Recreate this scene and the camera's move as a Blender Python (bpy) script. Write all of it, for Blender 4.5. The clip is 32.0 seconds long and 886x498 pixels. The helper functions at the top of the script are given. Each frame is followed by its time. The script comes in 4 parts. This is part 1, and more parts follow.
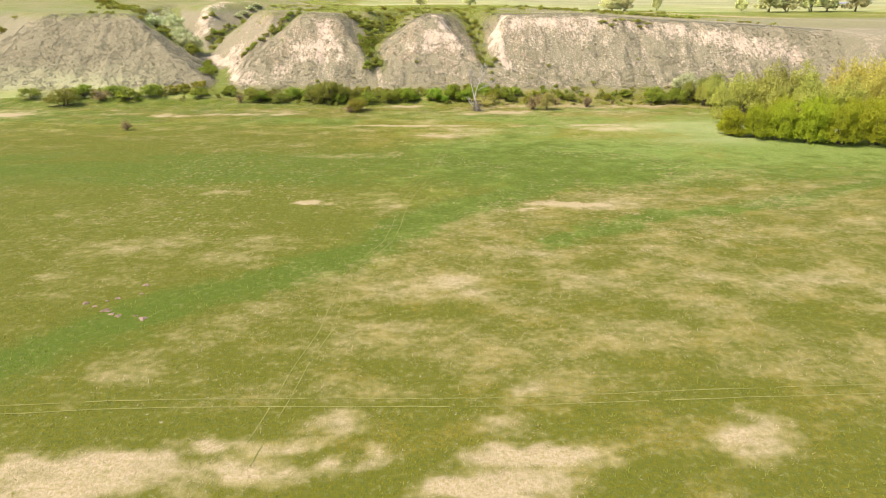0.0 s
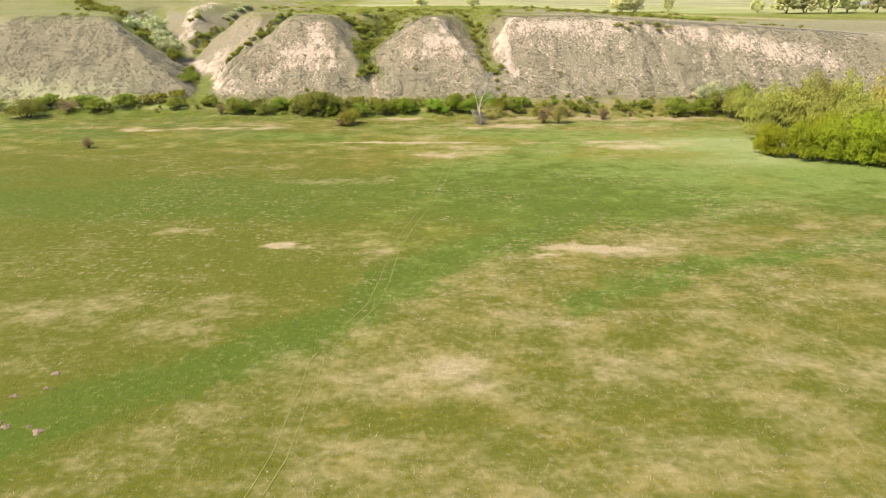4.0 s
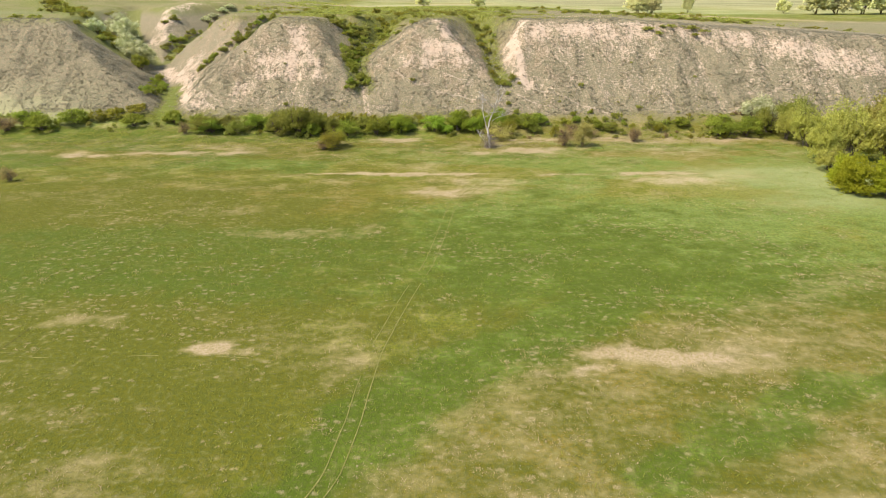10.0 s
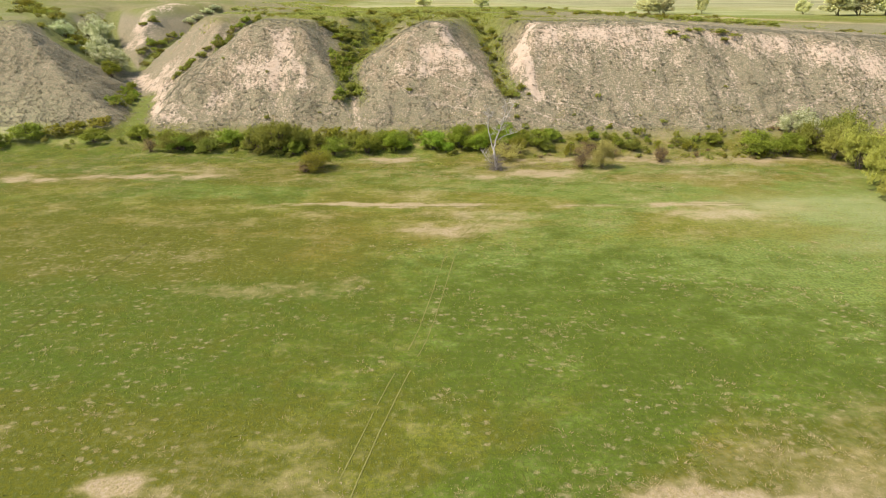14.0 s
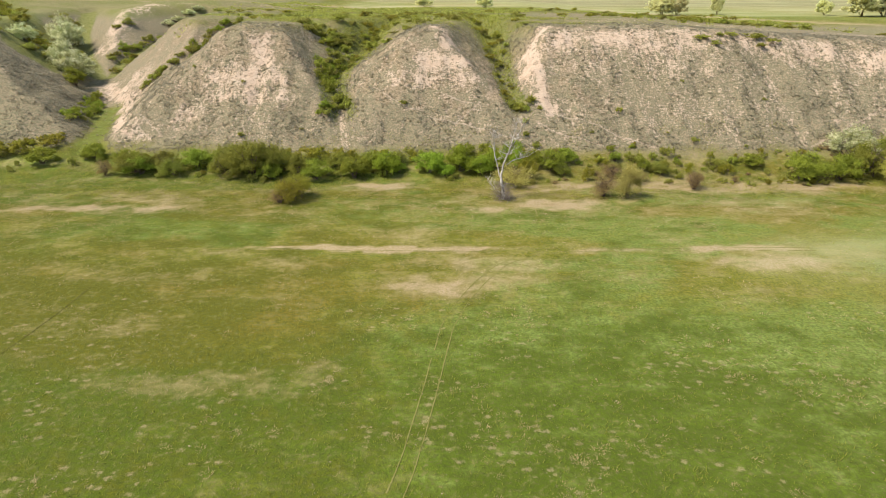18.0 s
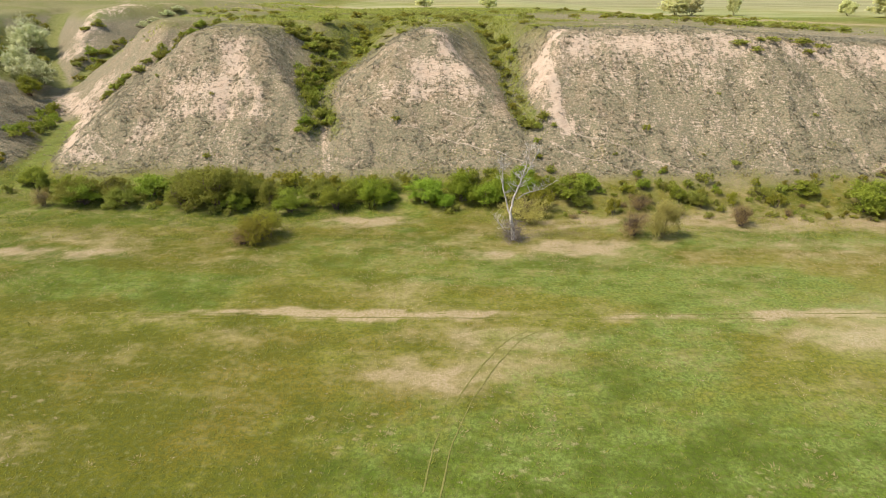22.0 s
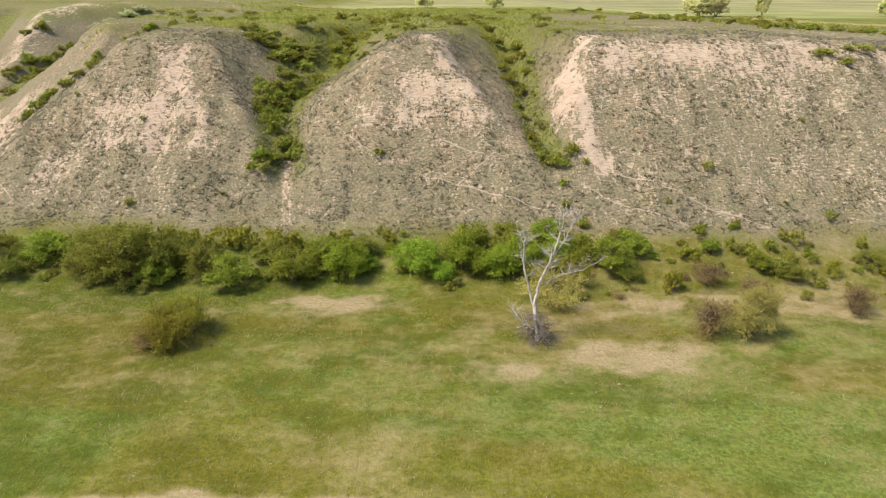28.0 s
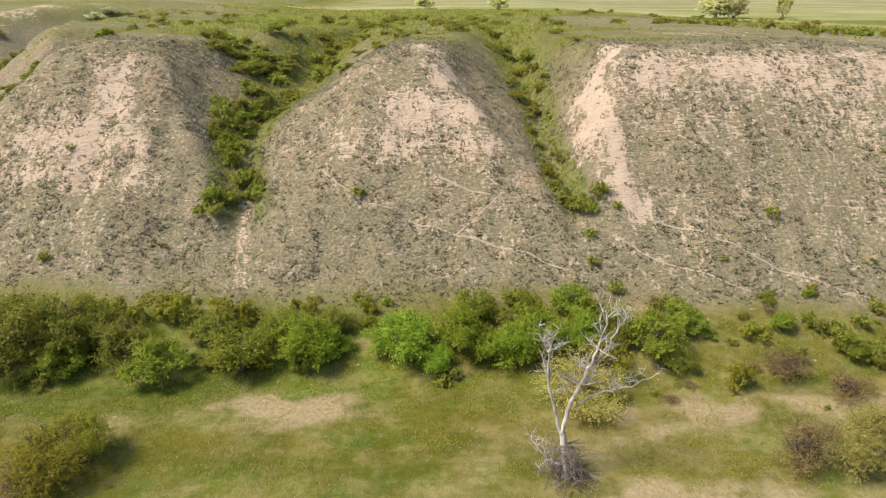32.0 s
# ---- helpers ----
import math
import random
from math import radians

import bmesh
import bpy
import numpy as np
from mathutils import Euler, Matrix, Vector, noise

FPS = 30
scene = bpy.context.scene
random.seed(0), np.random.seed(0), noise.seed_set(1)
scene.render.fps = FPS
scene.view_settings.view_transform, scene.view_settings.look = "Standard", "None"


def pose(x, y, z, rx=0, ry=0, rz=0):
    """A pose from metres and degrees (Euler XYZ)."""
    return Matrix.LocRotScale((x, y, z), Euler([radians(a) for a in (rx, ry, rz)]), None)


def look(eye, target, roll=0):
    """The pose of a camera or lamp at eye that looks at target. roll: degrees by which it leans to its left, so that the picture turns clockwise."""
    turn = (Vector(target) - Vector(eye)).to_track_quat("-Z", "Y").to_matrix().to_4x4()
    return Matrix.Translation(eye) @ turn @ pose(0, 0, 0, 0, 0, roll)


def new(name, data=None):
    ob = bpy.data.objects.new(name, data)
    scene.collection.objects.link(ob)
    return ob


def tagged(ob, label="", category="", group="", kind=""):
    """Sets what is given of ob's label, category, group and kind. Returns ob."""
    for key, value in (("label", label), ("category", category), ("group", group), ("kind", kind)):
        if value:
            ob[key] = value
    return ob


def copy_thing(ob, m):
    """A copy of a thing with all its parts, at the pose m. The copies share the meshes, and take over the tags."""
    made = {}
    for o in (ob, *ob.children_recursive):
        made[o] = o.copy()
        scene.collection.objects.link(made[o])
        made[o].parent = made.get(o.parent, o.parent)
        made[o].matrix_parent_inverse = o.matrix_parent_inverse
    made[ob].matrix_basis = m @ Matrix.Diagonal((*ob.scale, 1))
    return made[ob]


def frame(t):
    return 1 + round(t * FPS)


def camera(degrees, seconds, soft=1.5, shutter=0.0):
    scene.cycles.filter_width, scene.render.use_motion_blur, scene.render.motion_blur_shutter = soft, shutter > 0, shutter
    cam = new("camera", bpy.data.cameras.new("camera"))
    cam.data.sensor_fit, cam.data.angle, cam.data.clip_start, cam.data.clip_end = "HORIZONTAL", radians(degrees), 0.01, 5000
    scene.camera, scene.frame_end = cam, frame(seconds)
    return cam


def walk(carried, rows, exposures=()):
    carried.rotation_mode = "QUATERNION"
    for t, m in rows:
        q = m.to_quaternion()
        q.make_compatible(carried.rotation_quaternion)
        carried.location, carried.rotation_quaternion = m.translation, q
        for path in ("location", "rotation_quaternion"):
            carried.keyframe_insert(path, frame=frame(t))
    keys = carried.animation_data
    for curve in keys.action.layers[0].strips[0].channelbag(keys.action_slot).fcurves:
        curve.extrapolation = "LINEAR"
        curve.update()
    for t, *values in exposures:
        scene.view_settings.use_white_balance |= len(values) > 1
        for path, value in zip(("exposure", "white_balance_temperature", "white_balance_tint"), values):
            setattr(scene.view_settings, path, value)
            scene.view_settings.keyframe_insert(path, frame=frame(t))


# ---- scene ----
# ---- camera and its walk ----
cam = camera(71.4, 32.0, soft=1.0, shutter=0.4)
walk(cam, [
    (0, pose(-2.30, -71.11, 31.27, 66.75, 0, -0.88)),
    (2, pose(-1.93, -62.30, 31.31, 66.75, 0, -0.77)),
    (4, pose(-1.67, -53.66, 31.19, 66.75, 0, -0.66)),
    (6, pose(-1.45, -45.09, 31.00, 66.75, 0, -0.55)),
    (8, pose(-1.23, -36.54, 30.80, 66.75, 0, -0.44)),
    (10, pose(-0.98, -27.97, 30.62, 66.75, 0, -0.33)),
    (12, pose(-0.69, -19.36, 30.47, 66.75, 0, -0.22)),
    (14, pose(-0.38, -10.73, 30.34, 66.75, 0, -0.11)),
    (16, pose(-0.06, -2.07, 30.21, 66.75, 0, 0.00)),
    (18, pose(0.27, 6.58, 30.07, 66.75, 0, 0.11)),
    (20, pose(0.57, 15.20, 29.88, 66.75, 0, 0.22)),
    (22, pose(0.85, 23.76, 29.65, 66.75, 0, 0.33)),
    (24, pose(1.08, 32.25, 29.38, 66.75, 0, 0.44)),
    (26, pose(1.28, 40.65, 29.08, 66.75, 0, 0.55)),
    (28, pose(1.47, 48.98, 28.80, 66.75, 0, 0.66)),
    (30, pose(1.67, 57.26, 28.63, 66.75, 0, 0.77)),
    (32, pose(1.96, 65.54, 28.69, 66.75, 0, 0.88)),
], exposures=[(0, 0.63), (2, 0.56), (6, 0.49), (10, 0.36), (16, 0.23), (22, 0.16), (32, 0.10)])

# ---- sky and sun: bright spring day, sun high on the west side ----
SUN_EL, SUN_AZ = radians(57), radians(-106)   # azimuth from +y, clockwise positive
world = bpy.data.worlds.new("world")
scene.world = world
world.use_nodes = True
sky = world.node_tree.nodes.new("ShaderNodeTexSky")
sky.sky_type, sky.sun_disc = "NISHITA", False
sky.sun_elevation, sky.sun_rotation = SUN_EL, SUN_AZ
sky.air_density, sky.dust_density = 1.2, 2.0
back = world.node_tree.nodes["Background"]
back.inputs["Strength"].default_value = 0.15
world.node_tree.links.new(sky.outputs[0], back.inputs["Color"])
sun = new("sun", bpy.data.lights.new("sun", "SUN"))
sun.data.energy, sun.data.angle, sun.data.color = 4.5, radians(15.0), (1.0, 0.92, 0.80)
sun_dir = Vector((math.sin(SUN_AZ) * math.cos(SUN_EL), math.cos(SUN_AZ) * math.cos(SUN_EL), math.sin(SUN_EL)))
sun.matrix_world = look(sun_dir * 300, (0, 0, 0))

# ---- lie of the land: heights as a function of plan position ----
def vnoise(x, y, seed=0):
    """Smooth value noise on a unit lattice, 0 to 1."""
    xi, yi = np.floor(x).astype(np.int64), np.floor(y).astype(np.int64)
    fx, fy = x - xi, y - yi
    fx, fy = fx * fx * (3 - 2 * fx), fy * fy * (3 - 2 * fy)

    def h(a, b):
        n = (a * 374761393 + b * 668265263 + seed * 974711) & 0x7FFFFFFF
        n = ((n ^ (n >> 13)) * 1274126177) & 0x7FFFFFFF
        n = ((n ^ (n >> 15)) * 668265263) & 0x7FFFFFFF
        return ((n ^ (n >> 16)) & 0xFFFF) / 65535.0

    return (h(xi, yi) * (1 - fx) + h(xi + 1, yi) * fx) * (1 - fy) + (h(xi, yi + 1) * (1 - fx) + h(xi + 1, yi + 1) * fx) * fy


def fbm(x, y, seed=0, octaves=4):
    total, amp, norm = 0.0, 1.0, 0.0
    for k in range(octaves):
        total = total + amp * vnoise(x * 2 ** k + 17.3 * k, y * 2 ** k - 9.1 * k, seed + k)
        norm, amp = norm + amp, amp * 0.5
    return total / norm


def smooth(a, b, v):
    s = np.clip((v - a) / (b - a), 0, 1)
    return s * s * (3 - 2 * s)


def smin(a, b, k):
    h = np.clip(0.5 + 0.5 * (b - a) / k, 0, 1)
    return b * (1 - h) + a * h - k * h * (1 - h)


# gully floors: x, y, z down the line, then the slopes of its left and right sides and half width of the floor
GULLIES = {
    "bushy": ([(-16.8, 112, 2.6), (-18.0, 117.5, 4.2), (-19.0, 122.5, 6.0), (-20.2, 127, 7.9), (-22.3, 133, 10.6), (-22.4, 139, 12.2), (-20.6, 146, 13.4), (-18.6, 156, 15.6), (-17, 170, 19), (-13, 188, 21.3), (-8, 202, 22.5)], (0.82, 0.52), 0.6),
    "arm": ([(-21.5, 150, 15.0), (-24.5, 154, 17.6), (-29, 158, 20.4), (-33, 163, 22)], (0.42, 0.42), 0.8),
    "narrow": ([(15.5, 113, 2.6), (15.5, 118, 4.6), (14.6, 122, 7.6), (13.2, 127, 9.7), (12.4, 134, 11.5), (12.3, 142, 13.5), (11.8, 150, 15.8), (10.5, 164, 19), (9, 182, 21.8)], (0.62, 1.0), 0.5),
    "wide": ([(-62, 110, 1.2), (-67, 122, 2.4), (-71, 135, 3.6), (-78, 150, 5.6), (-87, 165, 8.6), (-98, 181, 11.8), (-109, 202, 15.5), (-119, 228, 21)], (0.66, 0.62), 2.0),
    "branch": ([(-82, 158, 7.4), (-85, 176, 10.5), (-82, 198, 15), (-76, 222, 20.5)], (0.6, 0.6), 1.0),
    "crease": ([(-67, 134, 6.0), (-64, 143, 9.8), (-58, 150, 14.2), (-53, 165, 19.5), (-50, 180, 22)], (0.45, 0.5), 0.5),
    "outer": ([(-146, 112, 1.5), (-151, 135, 5), (-160, 158, 13), (-168, 180, 21)], (0.6, 0.62), 3.0),
}


def to_line(x, y, pts):
    """Distance to a line of points, the z along it, and whether the place lies to the right of it."""
    best, zz, right = np.full(np.shape(x), 1e9), np.zeros(np.shape(x)), np.zeros(np.shape(x), bool)
    for (ax, ay, az), (bx, by, bz) in zip(pts[:-1], pts[1:]):
        dx, dy = bx - ax, by - ay
        s = np.clip(((x - ax) * dx + (y - ay) * dy) / (dx * dx + dy * dy), 0, 1)
        d = np.hypot(x - ax - s * dx, y - ay - s * dy)
        near = d < best
        right = np.where(near, (x - ax) * dy - (y - ay) * dx > 0, right)
        best, zz = np.where(near, d, best), np.where(near, az + s * (bz - az), zz)
    return best, zz, right


def foot_line(x):
    return np.interp(x, [-200, -140, -90, -70, -40, -8, 10, 25, 50, 80, 120, 200], [124, 122, 120.5, 122, 118.5, 117.3, 116.5, 115.8, 115.6, 116.4, 115, 112])


def height(x, y):
    x, y = np.asarray(x, float), np.asarray(y, float)
    wx = x + 2.4 * (fbm(x / 11, y / 11, 5, 3) - 0.5)
    wy = y + 2.4 * (fbm(x / 11, y / 11, 9, 3) - 0.5)
    yf = foot_line(wx)
    apron = 3.5 * np.clip((wy - 104.5) / (yf - 104.5), 0, 1) ** 1.5
    face = apron + 0.79 * np.maximum(wy - yf, 0)
    top = 22.2 - 0.06 * np.maximum(x - 45, 0) - 0.018 * np.clip(y - 165, 0, 170) + 1.0 * (fbm(x / 40, y / 40, 3, 3) - 0.5)
    top = np.maximum(top, 16.0) + 0.035 * np.maximum(y - 520, 0)
    top = top + (4.5 * smooth(180, 270, y) + 5.0 * (fbm(x / 30, y / 60, 33, 3) - 0.5) * smooth(185, 230, y)) * (1 - smooth(-100, -35, x))   # rolling ground in the west
    z = smin(face, top, 3.0)
    for pts, slope, flat in GULLIES.values():
        d, zb, right = to_line(wx, wy, pts)
        z = smin(z, zb + np.where(right, slope[1], slope[0]) * np.maximum(d - flat, 0) + 0.004 * d * d * (d > 0), 1.2)
    steep = smooth(2.5, 6, z) * (1 - smooth(190, 215, y))
    rills = (fbm(x / 1.7, y / 7, 21, 3) - 0.5) * 0.9 + (fbm(x / 4.5, y / 14, 31, 2) - 0.5) * 1.1
    z = z + steep * rills * smooth(0, 3, top - z) + steep * 0.35 * (fbm(x / 1.3, y / 1.3, 41, 2) - 0.5)
    return z + 0.16 * (fbm(x / 6, y / 6, 51, 3) - 0.5)


# ---- materials ----
class Nodes:
    """Short forms for building a node material."""

    def __init__(self, name):
        self.mat = bpy.data.materials.new(name)
        self.mat.use_nodes = True
        self.tree = self.mat.node_tree
        self.bsdf = self.tree.nodes["Principled BSDF"]
        self.bsdf.inputs["Specular IOR Level"].default_value = 0.08
        self.out = self.tree.nodes["Material Output"]

    def put(self, socket, v):
        if isinstance(v, bpy.types.NodeSocket):
            self.tree.links.new(v, socket)
        elif isinstance(v, tuple) and len(v) == 3 and socket.type == "RGBA":
            socket.default_value = (*v, 1)
        else:
            socket.default_value = v

    def math(self, op, a, b=0.0, clamp=False):
        n = self.tree.nodes.new("ShaderNodeMath")
        n.operation, n.use_clamp = op, clamp
        self.put(n.inputs[0], a), self.put(n.inputs[1], b)
        return n.outputs[0]

    def mix(self, f, a, b, blend="MIX"):
        n = self.tree.nodes.new("ShaderNodeMix")
        n.data_type, n.blend_type = "RGBA", blend
        self.put(n.inputs[0], f), self.put(n.inputs[6], a), self.put(n.inputs[7], b)
        return n.outputs[2]

    def step(self, v, lo, hi, a=0.0, b=1.0):
        n = self.tree.nodes.new("ShaderNodeMapRange")
        n.interpolation_type = "SMOOTHSTEP"
        for i, w in enumerate((v, lo, hi, a, b)):
            self.put(n.inputs[i], w)
        return n.outputs[0]

    def place(self, scale=(1, 1, 1)):
        c = self.tree.nodes.new("ShaderNodeTexCoord")
        m = self.tree.nodes.new("ShaderNodeMapping")
        m.inputs["Scale"].default_value = scale
        self.tree.links.new(c.outputs["Object"], m.inputs["Vector"])
        return m.outputs[0]

    def noise(self, scale, detail=3.0, stretch=(1, 1, 1), rough=0.55):
        n = self.tree.nodes.new("ShaderNodeTexNoise")
        self.tree.links.new(self.place(stretch), n.inputs["Vector"])
        n.inputs["Scale"].default_value, n.inputs["Detail"].default_value, n.inputs["Roughness"].default_value = scale, detail, rough
        return n.outputs["Fac"]

    def attr(self, name):
        n = self.tree.nodes.new("ShaderNodeAttribute")
        n.attribute_name = name
        s = self.tree.nodes.new("ShaderNodeSeparateColor")
        self.tree.links.new(n.outputs["Color"], s.inputs[0])
        return s.outputs

    def alpha(self, name):
        n = self.tree.nodes.new("ShaderNodeAttribute")
        n.attribute_name = name
        return n.outputs["Alpha"]

    def bump(self, h, strength, distance):
        n = self.tree.nodes.new("ShaderNodeBump")
        n.inputs["Strength"].default_value, n.inputs["Distance"].default_value = strength, distance
        self.tree.links.new(h, n.inputs["Height"])
        self.tree.links.new(n.outputs[0], self.bsdf.inputs["Normal"])

    def done(self, colour, rough=0.9):
        self.put(self.bsdf.inputs["Base Color"], colour)
        self.put(self.bsdf.inputs["Roughness"], rough)
        return self.mat


def ground_material():
    m = Nodes("meadow_and_bluff")
    a, b = m.attr("cover"), m.attr("slope")
    straw_in, bare_in, lush_in = a[0], a[1], a[2]
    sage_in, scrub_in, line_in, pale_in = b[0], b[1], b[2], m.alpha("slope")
    broad, mid, fine = m.noise(0.09, 3), m.noise(0.55, 4), m.noise(3.2, 4, rough=0.7)
    grain, speck = m.noise(9.0, 3, rough=0.7), m.noise(1.6, 5, rough=0.75)
    # meadow grass, from olive to fresh green
    sweep = m.noise(0.20, 5, (0.8, 1.1, 1), 0.64)   # wind-combed drifts, a few metres long
    drift = m.noise(0.62, 6, (0.8, 1.15, 1), 0.70)
    lush = m.step(m.math("ADD", lush_in, m.math("MULTIPLY", m.math("SUBTRACT", mid, 0.5), 0.9)), 0.2, 0.8)
    tan = m.math("ADD", line_in, m.math("MULTIPLY", m.math("SUBTRACT", m.noise(0.13, 4, (0.7, 1.3, 1), 0.6), 0.5), 1.8))
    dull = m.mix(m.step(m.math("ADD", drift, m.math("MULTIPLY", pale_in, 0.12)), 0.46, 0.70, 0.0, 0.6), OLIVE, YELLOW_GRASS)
    dull = m.mix(m.step(tan, 0.1, 0.9, 0.0, 0.9), dull, OCHRE_GRASS)
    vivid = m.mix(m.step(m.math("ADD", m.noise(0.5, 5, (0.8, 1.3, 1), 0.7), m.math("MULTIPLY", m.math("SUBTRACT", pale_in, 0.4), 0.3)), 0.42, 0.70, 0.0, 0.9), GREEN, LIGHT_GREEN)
    grass = m.mix(lush, dull, vivid)
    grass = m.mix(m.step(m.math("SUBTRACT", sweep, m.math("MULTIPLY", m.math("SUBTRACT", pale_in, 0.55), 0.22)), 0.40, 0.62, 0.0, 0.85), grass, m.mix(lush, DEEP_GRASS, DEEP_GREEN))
    grass = m.mix(m.step(fine, 0.40, 0.62, 0.0, 0.74), grass, DARK_GRASS)
    grass = m.mix(m.step(grain, 0.46, 0.66, 0.0, 0.35), grass, DARK_GRASS)
    grass = m.mix(m.step(speck, 0.52, 0.70, 0.0, 0.42), grass, PALE_GRASS)
    # last year's dry grass, in drifts and patches with ragged edges; bleached where it is densest
    wob = m.math("ADD", m.math("MULTIPLY", m.math("SUBTRACT", drift, 0.5), 1.5), m.math("MULTIPLY", m.math("SUBTRACT", speck, 0.5), 1.0))
    wob = m.math("ADD", wob, m.math("MULTIPLY", m.math("SUBTRACT", sweep, 0.5), -0.9))
    straw = m.step(m.math("ADD", straw_in, wob), 0.1, 1.15)
    bleached = m.step(straw_in, 0.5, 0.95)
    dry = m.mix(m.step(fine, 0.3, 0.7), m.mix(bleached, TAN, STRAW), STRAW_DARK)
    col = m.mix(m.math("MULTIPLY", straw, m.mix(bleached, (0.76, 0.76, 0.76), (0.9, 0.9, 0.9))), grass, dry)
    # scattered tussocks of pale dead grass
    cell = m.tree.nodes.new("ShaderNodeTexVoronoi")
    m.tree.links.new(m.place((1.0, 1.5, 1.0)), cell.inputs["Vector"])
    cell.inputs["Scale"].default_value = 0.85
    pick = m.tree.nodes.new("ShaderNodeSeparateColor")
    m.tree.links.new(cell.outputs["Color"], pick.inputs[0])
    reach = m.math("ADD", cell.outputs["Distance"], m.math("MULTIPLY", m.math("SUBTRACT", fine, 0.5), 1.1))
    spot = m.math("MULTIPLY", m.step(reach, 0.12, 0.34, 1.0, 0.0), m.step(m.math("SUBTRACT", m.alpha("cover"), pick.outputs[0]), 0.0, 0.1))
    col = m.mix(m.math("MULTIPLY", spot, 0.42), col, m.mix(m.step(grain, 0.35, 0.65), STRAW, STRAW_DARK))
    # sage and thin turf on the slopes
    sage = m.mix(m.step(m.noise(4.2, 4, (0.6, 1.1, 1.4), 0.75), 0.43, 0.58), SAGE, SAGE_DARK)
    sage = m.mix(m.step(speck, 0.46, 0.58, 0.0, 0.6), sage, SAGE_DRY)
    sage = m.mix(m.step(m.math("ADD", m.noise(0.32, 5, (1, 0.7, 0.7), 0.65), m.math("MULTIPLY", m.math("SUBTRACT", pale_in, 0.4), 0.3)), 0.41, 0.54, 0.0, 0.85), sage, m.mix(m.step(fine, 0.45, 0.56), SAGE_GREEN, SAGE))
    col = m.mix(sage_in, col, sage)
    scrub = m.mix(m.step(speck, 0.42, 0.68), SCRUB, DEEP_GREEN)
    col = m.mix(m.step(m.math("ADD", scrub_in, m.math("MULTIPLY", m.math("SUBTRACT", speck, 0.5), 1.6)), 0.3, 0.8, 0.0, 0.9), col, scrub)
    # bare loess
    streak = m.noise(1.9, 5, (1.0, 0.35, 0.35), 0.72)
    ledge = m.noise(2.3, 4, (0.4, 1.2, 1.6), 0.7)   # little treads across the slope
    bw = m.math("ADD", m.math("MULTIPLY", m.math("SUBTRACT", streak, 0.5), 1.9), m.math("MULTIPLY", m.math("SUBTRACT", fine, 0.5), 0.9))
    bw = m.math("ADD", bw, m.math("MULTIPLY", m.math("SUBTRACT", ledge, 0.5), 1.5))
    bare = m.step(m.math("ADD", bare_in, bw), 0.36, 0.72)
    soil = m.mix(m.step(mid, 0.3, 0.7), SOIL, SOIL_PINK)
    soil = m.mix(m.step(grain, 0.4, 0.75, 0.0, 0.4), soil, SOIL_DARK)
    col = m.mix(bare, col, soil)
    # far plateau: pale distance haze painted into the grass colour, in uneven drifts
    col = m.mix(m.math("MULTIPLY", m.step(pale_in, 1.2, 1.7), m.step(m.noise(0.035, 5, (0.5, 1.6, 1), 0.65), 0.38, 0.62, 0.12, 0.6)), col, HAZY_FAR_GRASS)
    h = m.math("ADD", m.math("MULTIPLY", fine, 0.7), m.math("MULTIPLY", grain, 0.4))
    h = m.math("ADD", h, m.math("MULTIPLY", m.math("MULTIPLY", m.noise(2.0, 4, (0.45, 1.0, 1.8), 0.65), sage_in), 1.6))
    m.bump(h, 0.7, 0.22)
    # the haze of grass tips over turf and sage
    m.put(m.bsdf.inputs["Sheen Weight"], m.math("MULTIPLY", m.math("SUBTRACT", 1.0, sage_in, True), 0.06))
    m.put(m.bsdf.inputs["Sheen Roughness"], 0.45)
    m.put(m.bsdf.inputs["Sheen Tint"], (0.85, 0.82, 0.30))
    return m.done(col, 0.95)


OLIVE, OCHRE_GRASS, YELLOW_GRASS = (0.158, 0.160, 0.016), (0.172, 0.128, 0.015), (0.262, 0.248, 0.046)
GREEN, LIGHT_GREEN, DEEP_GREEN = (0.108, 0.153, 0.014), (0.202, 0.260, 0.060), (0.072, 0.104, 0.008)
DEEP_GRASS, DARK_GRASS, PALE_GRASS = (0.105, 0.102, 0.008), (0.065, 0.080, 0.014), (0.280, 0.260, 0.085)
STRAW, TAN, STRAW_DARK = (0.455, 0.345, 0.228), (0.375, 0.300, 0.145), (0.285, 0.225, 0.095)
SAGE, SAGE_DARK, SAGE_DRY, SCRUB = (0.296, 0.231, 0.145), (0.148, 0.121, 0.067), (0.390, 0.300, 0.203), (0.205, 0.200, 0.064)
HAZY_FAR_GRASS = (0.400, 0.390, 0.200)
SAGE_GREEN = (0.172, 0.166, 0.098)
SOIL, SOIL_PINK, SOIL_DARK = (0.540, 0.420, 0.310), (0.500, 0.370, 0.265), (0.380, 0.285, 0.200)
GROUND = ground_material()


